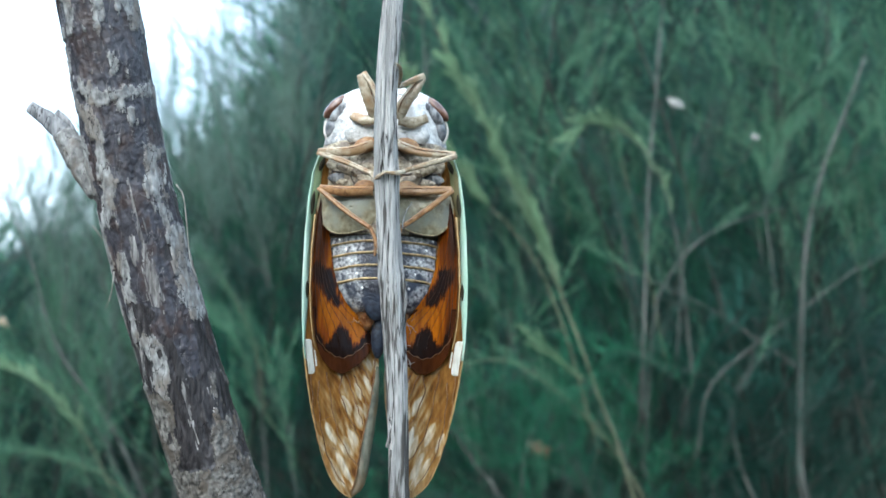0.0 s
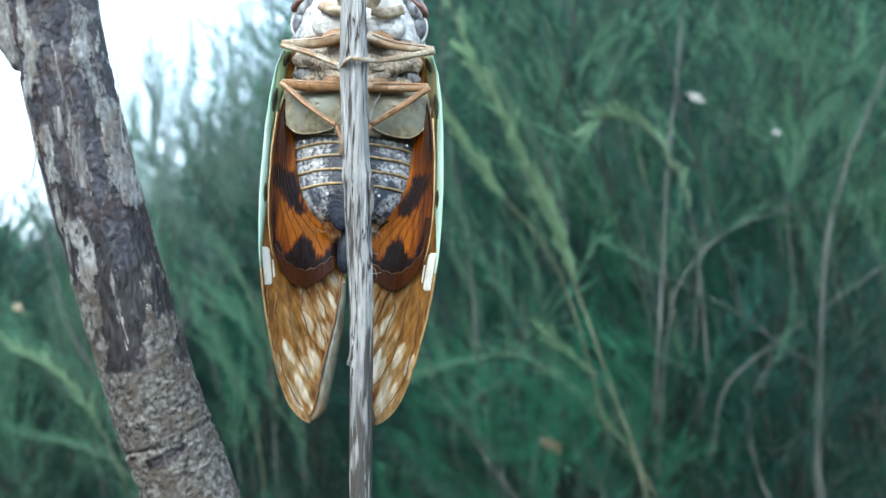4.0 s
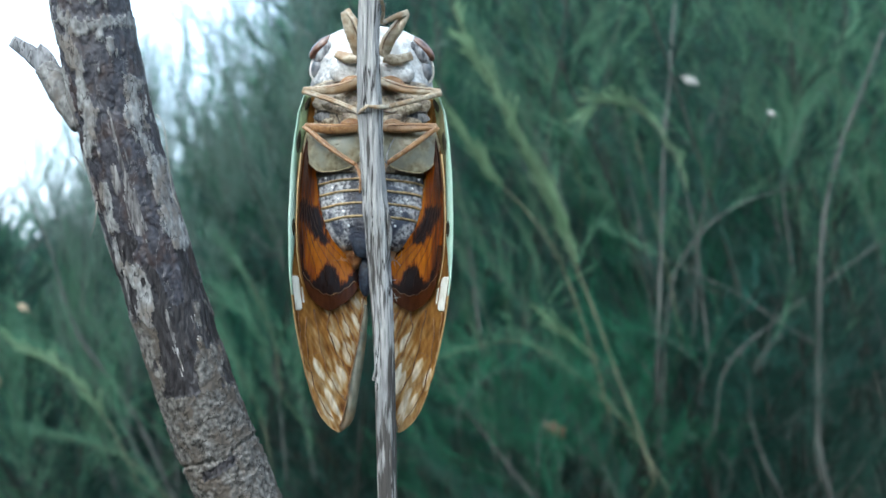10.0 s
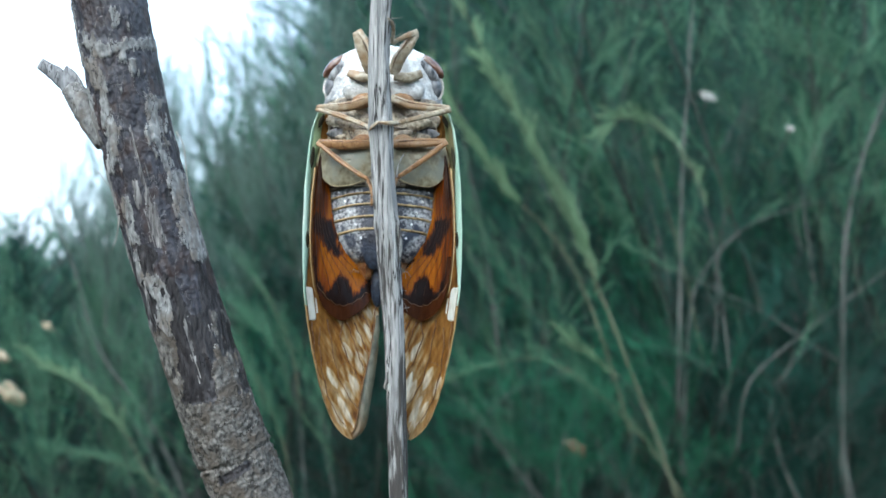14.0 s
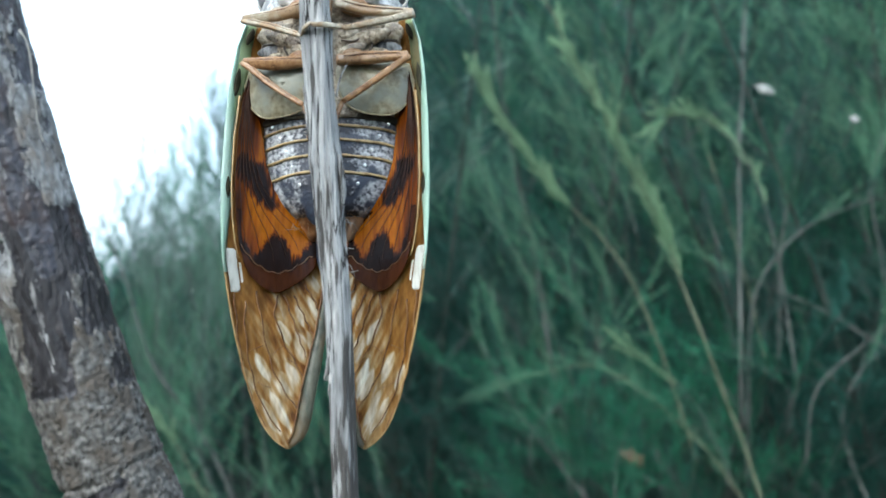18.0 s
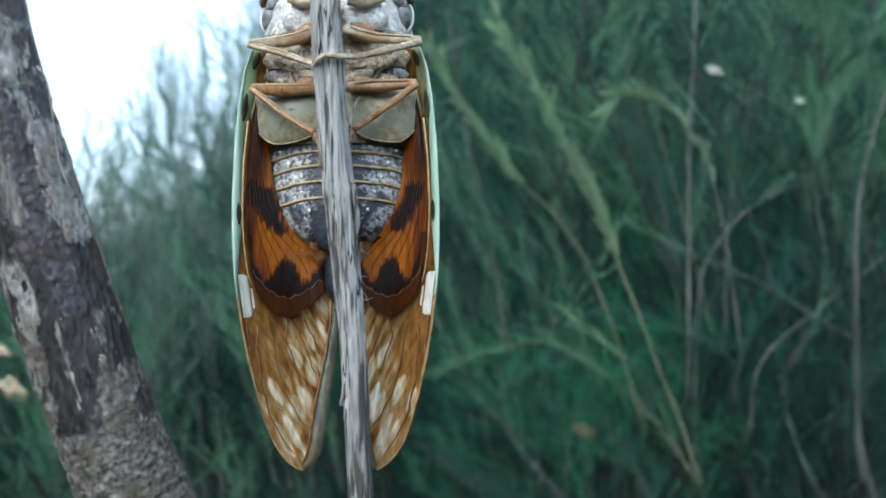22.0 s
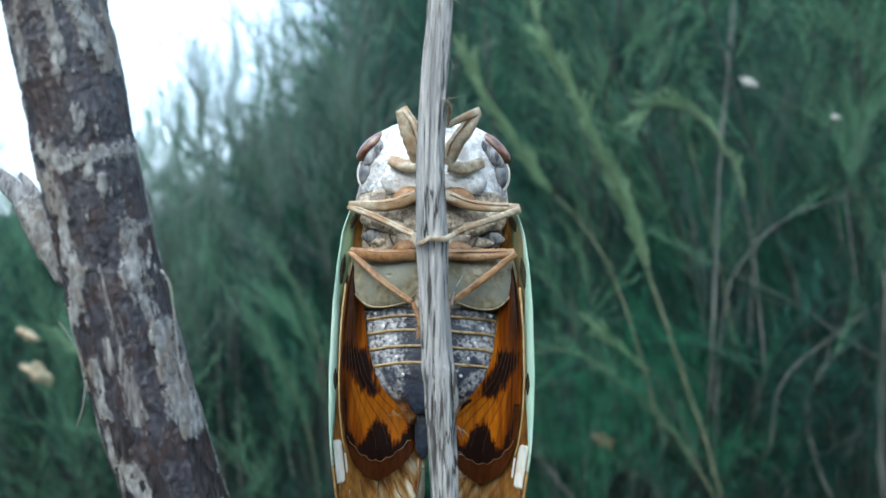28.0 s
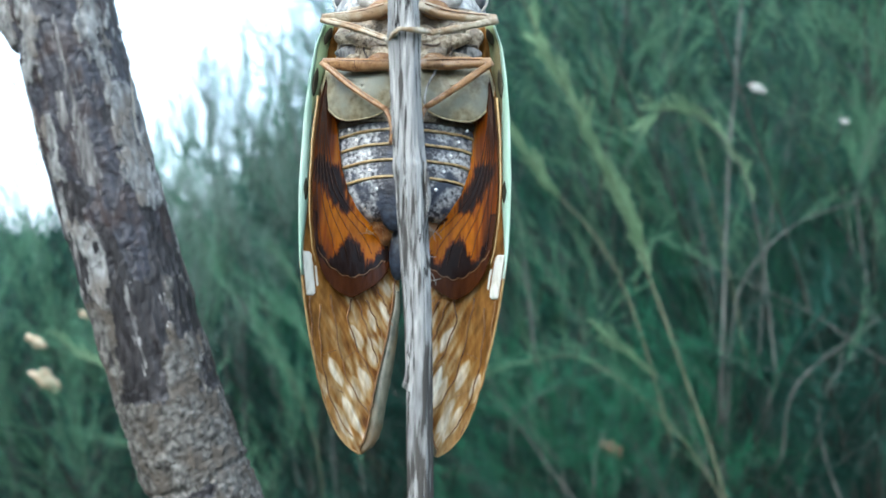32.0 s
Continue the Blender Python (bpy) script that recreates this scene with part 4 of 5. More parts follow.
    leg("middle_leg", "leg_pale", {
        "femur": (((650, 170, -1.0), (610, 183, -1.6), (553, 186, -0.6)), (0.8, 0.85, 0.55)),
        "tibia": (((552, 188, -0.6), (600, 203, -2.4), (648, 222, -4.0)), (0.5, 0.48, 0.42)),
        "tarsus": (((648, 222, -4.0), (652, 230, -6.0), (660, 222, -8.8), (670, 214, -9.2)), (0.42, 0.4, 0.34, 0.2))})
    leg("middle_leg", "leg_pale", {
        "femur": (((692, 168, -1.0), (735, 182, -1.6), (802, 186, -0.6)), (0.8, 0.8, 0.55)),
        "tibia": (((803, 188, -0.6), (760, 200, -2.4), (708, 214, -4.8)), (0.5, 0.45, 0.38)),
        "tarsus": (((708, 214, -5.6), (698, 216, -7.6), (686, 217, -8.9), (664, 215, -9.0)), (0.36, 0.34, 0.33, 0.22))})
    leg("hind_leg", "leg", {
        "femur": (((652, 255, -1.4), (600, 256, -1.8), (556, 252, -1.2)), (0.75, 0.9, 0.6)),
        "tibia": (((554, 252, -1.3), (600, 290, -2.4), (648, 322, -3.0)), (0.5, 0.45, 0.4)),
        "tarsus": (((648, 322, -3.0), (657, 345, -3.4), (656, 372, -3.6)), (0.34, 0.3, 0.2))})
    leg("hind_leg", "leg", {
        "femur": (((694, 254, -1.4), (745, 253, -1.8), (796, 250, -1.2)), (0.75, 0.9, 0.6)),
        "tibia": (((797, 250, -1.3), (752, 285, -2.4), (704, 319, -3.2)), (0.5, 0.45, 0.38)),
        "tarsus": (((704, 319, -3.2), (697, 340, -3.6), (694, 362, -3.8)), (0.34, 0.3, 0.2))})

    # belly covers
    for s in (-1, 1):
        edge = smooth_line([(118, 258), (124, 285), (117, 312), (96, 332), (68, 333), (38, 324), (20, 305), (14, 280), (16, 258), (45, 252), (85, 252), (118, 258)], 52)
        mid = np.array([64.0, 285.0])
        bm = bmesh.new()
        grid = []
        for f in np.linspace(0.02, 1, 12):
            row = []
            for e in edge:
                p = mid + (e - mid) * f
                row.append(on(AXIS + s * p[0], p[1], -0.5 - 0.8 * (1 - f * f) + 1.2 * max(0, (p[0] - 70) / 50)))
            grid.append(row)
        if s > 0:
            grid = [r[::-1] for r in grid]
        sheet(bm, grid, 0.0003)
        bmesh.ops.recalc_face_normals(bm, faces=bm.faces)
        cover = part("belly_cover", bm, M["plate"], ob, "translucent olive-grey belly cover plate")
        bm = bmesh.new()
        tube(bm, [on(AXIS + s * e[0], e[1], -0.55 + 1.2 * max(0, (e[0] - 70) / 50)) for e in edge[4:32]], 0.0001, 6)
        part("cover_rim", bm, M["plate_rim"], cover)

    # abdomen: overlapping rings
    belly = [(328, 116), (347, 117), (368, 115), (388, 111), (411, 105), (434, 94), (450, 81), (462, 64), (470, 50), (490, 30)]
    hd = [(328, 4.8), (411, 4.5), (434, 4.2), (470, 3.2), (490, 2.4)]
    cmm = [(328, 5.0), (411, 4.5), (434, 4.2), (470, 3.8), (490, 3.6)]
    cuts = [330, 352, 372, 394, 417, 466]
    for n, (y0, y1) in enumerate(zip(cuts, cuts[1:])):
        bm = bmesh.new()
        rings = []
        for f in np.linspace(0, 1, 8):
            y = y0 + (y1 - y0 + 3) * f
            ring = []
            for k in range(56):
                a = 2 * math.pi * k / 56
                grow = 1 + 0.018 * f
                p = ring_at(y, curve(belly, y) * grow, curve(hd, y) * grow, curve(cmm, y), a, 12)
                p += Vector((math.cos(a), -math.sin(a), 0)) * 0.00012 * noise.noise(p * 1400)
                ring.append(bm.verts.new(p))
            rings.append(ring)
        for p, q in zip(rings, rings[1:]):
            for k in range(56):
                bm.faces.new((p[k], p[(k + 1) % 56], q[(k + 1) % 56], q[k]))
        bm.faces.new(rings[0]), bm.faces.new(rings[-1])
        bmesh.ops.recalc_face_normals(bm, faces=bm.faces)
        seg = part("abdomen_ring", bm, M["sternite"], ob, "dark abdominal ring dusted with white powder")
        if n < 4:
            bm = bmesh.new()
            y = y1 + 2
            tube(bm, [ring_at(y, curve(belly, y) * 1.025, curve(hd, y) * 1.025, curve(cmm, y), a, 12 + 3 * math.sin(6 * a)) for a in np.linspace(-0.15, math.pi + 0.15, 40)], [0.00018 * (1 + 0.3 * noise.noise(Vector((k * 0.5, y, 0)))) for k in range(40)], 6, flat=0.6)
            part("ring_rim", bm, M["sternite_rim"], seg, "ochre hind rim of the ring")
        for s in (-1, 1):
            x = (85, 73, 62.5, 53, 42.5)[n]
            y = (346, 363, 384, 406, 432)[n]
            part("air_hole", ball(bmesh.new(), on(AXIS + 2 + s * x, y, -0.1 + (0.9, 0.45, 0.15, -0.05, 0.2)[n]), 0.0002, 0.00015, 0.00022, 0, 8, 6), M["white_dot"], seg)
    # dark waist under the belly covers
    bm = bmesh.new()
    tube(bm, [ring_at(338, curve(belly, 338) * 1.01, curve(hd, 338) * 1.01, curve(cmm, 338), a, 10) for a in np.linspace(0.1, math.pi - 0.1, 40)], [0.00048 * (1 + 0.3 * noise.noise(Vector((k * 0.6, 3, 0)))) for k in range(40)], 8, flat=0.5)
    part("waist", bm, M["seam"], ob, "dark brown waist fold")
    # tail
    for side in (-1, 1):
        bm = bmesh.new()
        outline = smooth_line([(14, 452), (30, 446), (46, 452), (56, 466), (46, 486), (34, 506), (24, 510), (16, 490), (14, 452)], 40)
        grid = []
        for f in np.linspace(0.03, 1, 8):
            row = []
            for e in outline:
                q = np.array([32.0, 474.0]) + (e - np.array([32.0, 474.0])) * f
                row.append(on(AXIS + side * q[0], q[1], 2.2 + 0.9 * f * f + 0.5 * noise.noise(Vector((q[0] * 0.12, q[1] * 0.05, side)))))
            grid.append(row)
        sheet(bm, [g[::-1] for g in grid] if side > 0 else grid, 0.0004)
        bmesh.ops.recalc_face_normals(bm, faces=bm.faces)
        plate_part = part("flank_plate", bm, M["flank"], ob, "orange-brown side plate near the tail")
        rh = random.Random(70 + side)
        bm = bmesh.new()
        for k in range(26):
            x, y = rh.uniform(16, 58), rh.uniform(452, 500)
            p = on(AXIS + side * x, y, 2.0)
            w = Vector((rh.uniform(-1, 1), -0.4, rh.uniform(-1, 0.4))).normalized()
            tube(bm, [p, p + w * 0.0005 + Vector((0, 0, 0.0001)), p + w * rh.uniform(0.0008, 0.0016)], [0.000035, 0.00003, 0.000015], 4)
        part("hairs", bm, M["hair"], plate_part)
    part("last_plate", ball(bmesh.new(), on(AXIS - 14, 456, 1.1), 0.0018, 0.0007, 0.0029), M["tail"], ob, "blue-black last belly plate")
    part("tail_sheath", ball(bmesh.new(), on(AXIS - 8, 522, 3.0), 0.0011, 0.001, 0.0032), M["tail"], ob)
    for s in (-1, 1):
        build_hind_wing(ob, s)
        build_fore_wing(ob, s)
    return ob


build_insect()


# ---- bushes ----
def frond_mesh(name, length, shoots, seed, mats, lean_most=0.75, thick=0.0007, needles=14, needle=(0.012, 0.026), fine=0.0005):
    """A feathery sprig along +z: a thin axis, fine side shoots and many hair-thin needles that sweep upwards."""
    r = random.Random(seed)
    bm = bmesh.new()
    bend = Vector((r.uniform(-0.3, 0.3), r.uniform(-0.3, 0.3), 0)) * length

    def axis(f):
        return Vector((bend.x * f * f, bend.y * f * f, length * f))

    def hair(p, dn):
        side = dn.cross(Vector((0.3, 0.5, 0.8))).normalized() * fine
        a, b, c = bm.verts.new(p + side), bm.verts.new(p - side), bm.verts.new(p + dn.cross(side).normalized() * fine)
        w = bm.verts.new(p + dn * r.uniform(*needle))
        bm.faces.new((a, b, w)), bm.faces.new((b, c, w)), bm.faces.new((c, a, w))

    tube(bm, [axis(f) for f in np.linspace(0, 1, 7)], list(np.linspace(0.0016, 0.0004, 7)), 4, caps=False, index=1)
    for i in range(shoots):
        f = (i + r.random()) / shoots
        t = r.uniform(0, 6.28)
        lean = r.uniform(0.2, lean_most)
        d = Vector((math.cos(t) * lean, math.sin(t) * lean, 1)).normalized()
        ln = length * r.uniform(0.16, 0.40) * (1.1 - 0.6 * f)
        o = axis(f)
        e = o + d * ln + Vector((math.cos(t) * 0.1 * ln, math.sin(t) * 0.1 * ln, r.uniform(-0.05, 0.25) * ln))
        m = (o + e) / 2 + Vector((math.cos(t), math.sin(t), 0)) * ln * 0.09
        tube(bm, [o, m, e], [thick, thick * 0.8, thick * 0.3], 3, caps=False)
        for k in range(needles):
            g = (k + r.random()) / needles
            p = o.lerp(m, g * 2) if g < 0.5 else m.lerp(e, g * 2 - 1)
            u = r.uniform(0, 6.28)
            hair(p, (d + Vector((math.cos(u), math.sin(u), r.uniform(-0.2, 0.4))) * r.uniform(0.3, 0.75)).normalized())
    me = bpy.data.meshes.new(name)
    bm.to_mesh(me)
    bm.free()
    for m in mats:
        me.materials.append(m)
    return me


FRONDS = [frond_mesh("frond", 0.30, 22, k, [M["needle"], M["wood_far"]], needles=16) for k in range(6)]
FRONDS_LIGHT = [frond_mesh("plume", 0.27, 22, 20 + k, [M["needle_light"], M["needle_light"]], lean_most=0.5, needles=14) for k in range(4)]
FRONDS_BRIGHT = [frond_mesh("plume", 0.22, 34, 40 + k, [M["needle_bright"], M["needle_bright"]], lean_most=0.45, thick=0.0012, needles=11, needle=(0.02, 0.045), fine=0.0010) for k in range(3)]
FRONDS_HAZE = [frond_mesh("spray", 0.30, 14, 80 + k, [M["needle_haze"], M["wood_far"]], lean_most=0.7, needles=16, needle=(0.012, 0.026)) for k in range(3)]
FRONDS_FINE = [frond_mesh("spray", 0.30, 14, 60 + k, [M["needle_fine"], M["needle_fine"]], lean_most=0.7, needles=18, needle=(0.010, 0.024)) for k in range(4)]
FRONDS_SLIM = [frond_mesh("spray", 0.30, 13, 70 + k, [M["needle_light"], M["needle_light"]], lean_most=0.55, needles=18, needle=(0.010, 0.024)) for k in range(4)]


def add_frond(ob, me, place, way, size, spin):
    f = new("frond", me)
    q = Vector(way).to_track_quat("Z", "Y")
    f.parent = ob
    f.matrix_local = Matrix.Translation(Vector(place) - ob.matrix_world.translation) @ q.to_matrix().to_4x4() @ Matrix.Rotation(spin, 4, "Z") @ Matrix.Scale(size, 4)
    return f


def crest(x, y):
    """Height of the bushes at a place: low to the left, where the sky opens."""
    b = x / y
    rough = 0.045 * noise.noise(Vector((b * 9, 0.3, 0))) + 0.035 * noise.noise(Vector((b * 31, 1.7, 0)))
    return H + y * rough + y * float(np.interp(b, [-0.75, -0.56, -0.46, -0.40, -0.36, -0.30, -0.24, -0.19, -0.14, -0.09, 0.7], [0.03, 0.045, 0.06, 0.075, 0.095, 0.13, 0.185, 0.262, 0.4, 0.6, 0.75]))


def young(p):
    """Share of pale shoots: more towards the tops (young growth, glare) and the open left (haze), as colour."""
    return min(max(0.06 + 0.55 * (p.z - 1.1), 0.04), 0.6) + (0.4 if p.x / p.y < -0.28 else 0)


def build_bush(x, y, stems, per_stem, size, seed, label, low=0.22):
    r = random.Random(seed)
    ob = thing("bush", Matrix.Translation((x, y, 0)), label, "bush", "feathery bushes behind the twig")
    for s in range(stems):
        lean = Vector((r.uniform(-0.55, 0.35), r.uniform(-0.3, 0.3), 1))
        top = min(crest(x + lean.x * 1.3, y) * r.uniform(0.8, 1.03) - 0.13, 2.6)
        p0 = Vector((x + r.uniform(-0.15, 0.15), y + r.uniform(-0.15, 0.15), -0.03))
        p2 = Vector((p0.x + lean.x * top * 0.7, p0.y + lean.y * top, top))
        p1 = (p0 + p2) / 2 + Vector((-lean.x * 0.12, 0, 0.05))
        line = smooth_line([p0, p1, p2], 16)
        bm = bmesh.new()
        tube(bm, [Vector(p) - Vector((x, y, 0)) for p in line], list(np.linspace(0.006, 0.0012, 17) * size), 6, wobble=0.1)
        part("stem", bm, M["wood_shaded"], ob)
        for k in range(per_stem):
            f = low + (1 - low) * (k + r.random()) / per_stem
            p = Vector(line[min(int(f * 16), 16)])
            a = r.uniform(0, 6.28)
            way = Vector((math.cos(a) * 0.75 - 0.2, math.sin(a) * 0.75, r.uniform(0.35, 1.3)))
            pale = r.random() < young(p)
            # upper fronds on the open side take the haze colour
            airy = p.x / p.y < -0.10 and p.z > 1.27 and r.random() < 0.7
            add_frond(ob, r.choice(FRONDS_HAZE if airy else FRONDS_SLIM if pale else FRONDS), p + way * 0.02, way, size * r.uniform(0.75, 1.25) * (0.85 if pale else 1.0), r.uniform(0, 6.28))
    return ob


rb = random.Random(5)
for i in range(7):
    build_bush(-0.75 + 0.36 * i + rb.uniform(-0.08, 0.08), rb.uniform(1.6, 1.95), 5, 30, 1.0, 100 + i, "feathery green bush with thin grey stems")
for x, y in ((0.92, 1.8), (1.25, 2.3)):
    build_bush(x, y, 6, 30, 1.1, 150 + int(x * 10), "feathery green bush with thin grey stems", 0.12)
for i in range(9):
    build_bush(-1.7 + 0.5 * i + rb.uniform(-0.1, 0.1), rb.uniform(2.3, 2.9), 5, 26, 1.45, 200 + i, "feathery dark green bush, farther back")

def build_sprig(path, radius, plumes, label, d=1.38, leafy=(0.0, 1.0), size=0.5, light=True, wood="wood_far", seed=1, foot=None, kinds=None, loose=0.5):
    """One long stem through the given stations, on down to the ground, with plumes along its leafy stretch."""
    r = random.Random(seed)
    pts = [lay(x, y, d) for x, y in path]
    low = pts[-1]
    foot = foot or Vector((low.x + 0.15, d + 0.75, -0.02))
    ob = thing("sprig", Matrix.Translation(foot), label, "bush stem", "long stems before the bushes")
    bm = bmesh.new()
    down = smooth_line([low, low.lerp(foot, 0.4) + Vector((0.03, 0.3, 0.0)), foot], 12)
    line = smooth_line(pts, 40)
    full = [Vector(p) - foot for p in list(line) + list(down[1:])]
    radius *= 0.52
    tube(bm, full, list(np.linspace(radius * 0.35, radius, 41)) + list(np.linspace(radius, radius * 1.4, 12)), 7, wobble=0.2)
    part("stem", bm, M[wood], ob)
    for k in range(plumes):
        f = leafy[0] + (leafy[1] - leafy[0]) * (k + r.random()) / plumes
        i = min(int(f * 40), 39)
        p = Vector(line[i])
        along = (Vector(line[i]) - Vector(line[i + 1])).normalized()
        way = along + Vector((r.uniform(-loose, loose), r.uniform(-loose, loose), r.uniform(-0.2, 1.0) * loose))
        add_frond(ob, r.choice(kinds or (FRONDS_LIGHT if light or r.random() < 0.2 else FRONDS)), p, way, size * r.uniform(0.7, 1.2), r.uniform(0, 6.28))
    return ob


LIGHT = "young yellow-green feathery shoot on a thin stem"
GREY = "bare grey woody stem in front of the bushes"
swaying = build_sprig([(770, -120), (868, 90), (920, 180), (960, 258), (1000, 335), (1030, 400), (1052, 465), (1090, 560), (1135, 680), (1160, 740), (1195, 850)], 0.0065, 84, LIGHT, leafy=(0, 0.62), size=0.205, seed=1, d=1.3, kinds=FRONDS_BRIGHT, loose=0.34, wood="stem_tan")
build_sprig([(770, 110), (800, 165), (850, 240), (900, 310), (960, 370), (1010, 440), (1060, 560), (1120, 760)], 0.0042, 56, LIGHT, leafy=(0, 0.5), size=0.2, seed=2, d=1.33, kinds=FRONDS_BRIGHT, loose=0.24, wood="stem_tan")
build_sprig([(1075, 190), (1100, 174), (1150, 185), (1215, 250), (1260, 400), (1290, 640)], 0.004, 26, LIGHT, leafy=(0.02, 0.75), size=0.2, seed=3, d=1.36, kinds=FRONDS_BRIGHT, loose=0.4)
build_sprig([(1226, -80), (1215, 120), (1205, 240), (1200, 480), (1196, 700)], 0.008, 5, GREY, leafy=(0.5, 1), size=0.5, light=False, seed=4)
build_sprig([(1600, 40), (1568, 130), (1520, 260), (1492, 400), (1486, 600), (1488, 780), (1510, 880)], 0.013, 5, GREY, leafy=(0.0, 0.5), size=0.5, light=False, seed=5)
build_sprig([(1180, 440), (1270, 480), (1350, 520), (1410, 560), (1482, 606)], 0.005, 3, GREY, leafy=(0.0, 0.3), size=0.4, light=False, seed=6, d=1.39)
build_sprig([(1640, 400), (1568, 440), (1490, 500), (1410, 560), (1320, 645), (1300, 760)], 0.005, 3, GREY, leafy=(0.0, 0.3), size=0.4, light=False, seed=7, d=1.4)
build_sprig([(1460, 320), (1400, 332), (1310, 372), (1240, 450), (1215, 540), (1205, 760)], 0.0045, 4, GREY, leafy=(0.0, 0.4), size=0.4, light=False, seed=8, d=1.37)
build_sprig([(1420, 580), (1375, 640), (1362, 710), (1385, 800), (1425, 880)], 0.0055, 2, GREY, leafy=(0, 0.4), size=0.4, light=False, seed=9)
build_sprig([(790, 640), (870, 612), (960, 604), (1060, 668), (1150, 760), (1220, 870)], 0.0045, 26, LIGHT, leafy=(0, 0.9), size=0.28, seed=10, d=1.33, kinds=FRONDS_SLIM, loose=0.35, wood="stem_tan")
build_sprig([(1005, 565), (1060, 610), (1120, 665), (1180, 800)], 0.003, 10, LIGHT, leafy=(0, 0.6), size=0.18, seed=11, d=1.34, kinds=FRONDS_BRIGHT, loose=0.25)
build_sprig([(760, 560), (810, 660), (868, 740), (930, 820), (990, 890)], 0.0055, 4, GREY, leafy=(0, 0.6), size=0.45, light=False, seed=12, d=1.35)
build_sprig([(1530, 70), (1480, 160), (1440, 230), (1420, 320), (1440, 480)], 0.004, 12, LIGHT, leafy=(0, 0.8), size=0.45, seed=13, d=1.42)
build_sprig([(1370, 20), (1440, 60), (1510, 110), (1590, 190)], 0.003, 8, LIGHT, leafy=(0, 0.6), size=0.4, seed=14, d=1.42)
build_sprig([(1085, 0), (1110, 120), (1150, 230), (1200, 420), (1240, 600)], 0.005, 20, LIGHT, leafy=(0, 0.6), size=0.3, seed=31, d=1.5, loose=0.3, wood="stem_tan")
build_sprig([(905, -60), (960, 60), (1010, 160), (1060, 330)], 0.005, 16, LIGHT, leafy=(0, 0.7), size=0.32, seed=32, d=1.6, loose=0.3, wood="stem_tan")
build_sprig([(60, 300), (120, 440), (170, 590), (270, 730), (350, 900)], 0.009, 3, GREY, leafy=(0, 0.3), size=0.4, light=False, seed=15, d=1.5)
build_sprig([(375, 200), (372, 380), (366, 500), (372, 700), (380, 880)], 0.006, 4, GREY, leafy=(0, 0.5), size=0.5, light=False, seed=16, d=1.6)
build_sprig([(330, 240), (340, 420), (335, 600), (350, 880)], 0.005, 5, GREY, leafy=(0, 0.6), size=0.5, light=False, seed=17, d=1.6)
build_sprig([(40, 610), (140, 640), (220, 700), (300, 840)], 0.0035, 12, LIGHT, leafy=(0, 0.8), size=0.4, seed=18, d=1.4)
build_sprig([(430, 520), (480, 580), (520, 680), (540, 860)], 0.0035, 12, LIGHT, leafy=(0, 0.8), size=0.4, seed=19, d=1.4)
build_sprig([(790, -60), (795, 60), (820, 250), (850, 380), (880, 600)], 0.006, 4, GREY, leafy=(0.2, 0.8), size=0.5, light=False, seed=20, d=1.5)
build_sprig([(1085, -60), (1105, 120), (1140, 300), (1190, 500)], 0.005, 8, LIGHT, leafy=(0, 0.7), size=0.5, light=False, seed=21, d=1.5)
build_sprig([(1320, 110), (1300, 260), (1270, 400), (1260, 600)], 0.004, 14, LIGHT, leafy=(0, 0.8), size=0.5, light=False, seed=22, d=1.45)


for k, (x, y, d) in enumerate([(980, 860, 1.4), (1180, 640, 1.55), (1120, 420, 1.6), (1300, 500, 1.6), (1400, 420, 1.55), (220, 760, 1.55), (90, 800, 1.5), (30, 560, 1.8), (150, 500, 1.9), (260, 470, 1.9), (330, 420, 1.9), (-40, 480, 1.9), (60, 440, 2.1), (400, 380, 2.0), (-60, 720, 1.6), (480, 740, 1.55), (420, 600, 1.6), (520, 420, 1.65), (620, 300, 1.7), (560, 640, 1.6), (300, 560, 1.7), (1000, 100, 1.7), (900, 330, 1.65), (1180, 330, 1.7), (1340, 240, 1.7), (1480, 60, 1.7), (1600, 330, 1.65), (1720, 200, 1.6), (1650, 480, 1.6)]):
    r_ = random.Random(300 + k)
    lean = r_.uniform(20, 110)
    lean = lean if k % 4 else -lean
    # left of 400 the lighter needles imitate the haze there
    build_sprig([(x - lean, y - 190), (x - lean * 0.4, y - 80), (x, y + 20), (x + 20, y + 110)], 0.003, 16, "feathery green shoot rising before the darker bushes", d=d, leafy=(0, 0.95), size=0.62, seed=400 + k, kinds=FRONDS_SLIM if (k % 3 == 0 and y < 450) or x < 400 else FRONDS_FINE)


# fine bright strands that lean across the bushes
rs = random.Random(41)
for k in range(34):
    x, y = rs.uniform(830, 1680), rs.uniform(40, 560) if k < 26 else rs.uniform(560, 760)
    up, out = rs.uniform(150, 260), rs.uniform(40, 130)
    build_sprig([(x - out, y - up), (x - out * 0.62, y - up * 0.55), (x, y), (x + out * 0.5, y + up * 0.6)], 0.0028, 15, "slender pale green feathery strand among the bushes", d=rs.uniform(1.4, 1.85), leafy=(0, 0.95), size=0.34, kinds=FRONDS_SLIM, seed=700 + k, loose=0.24)

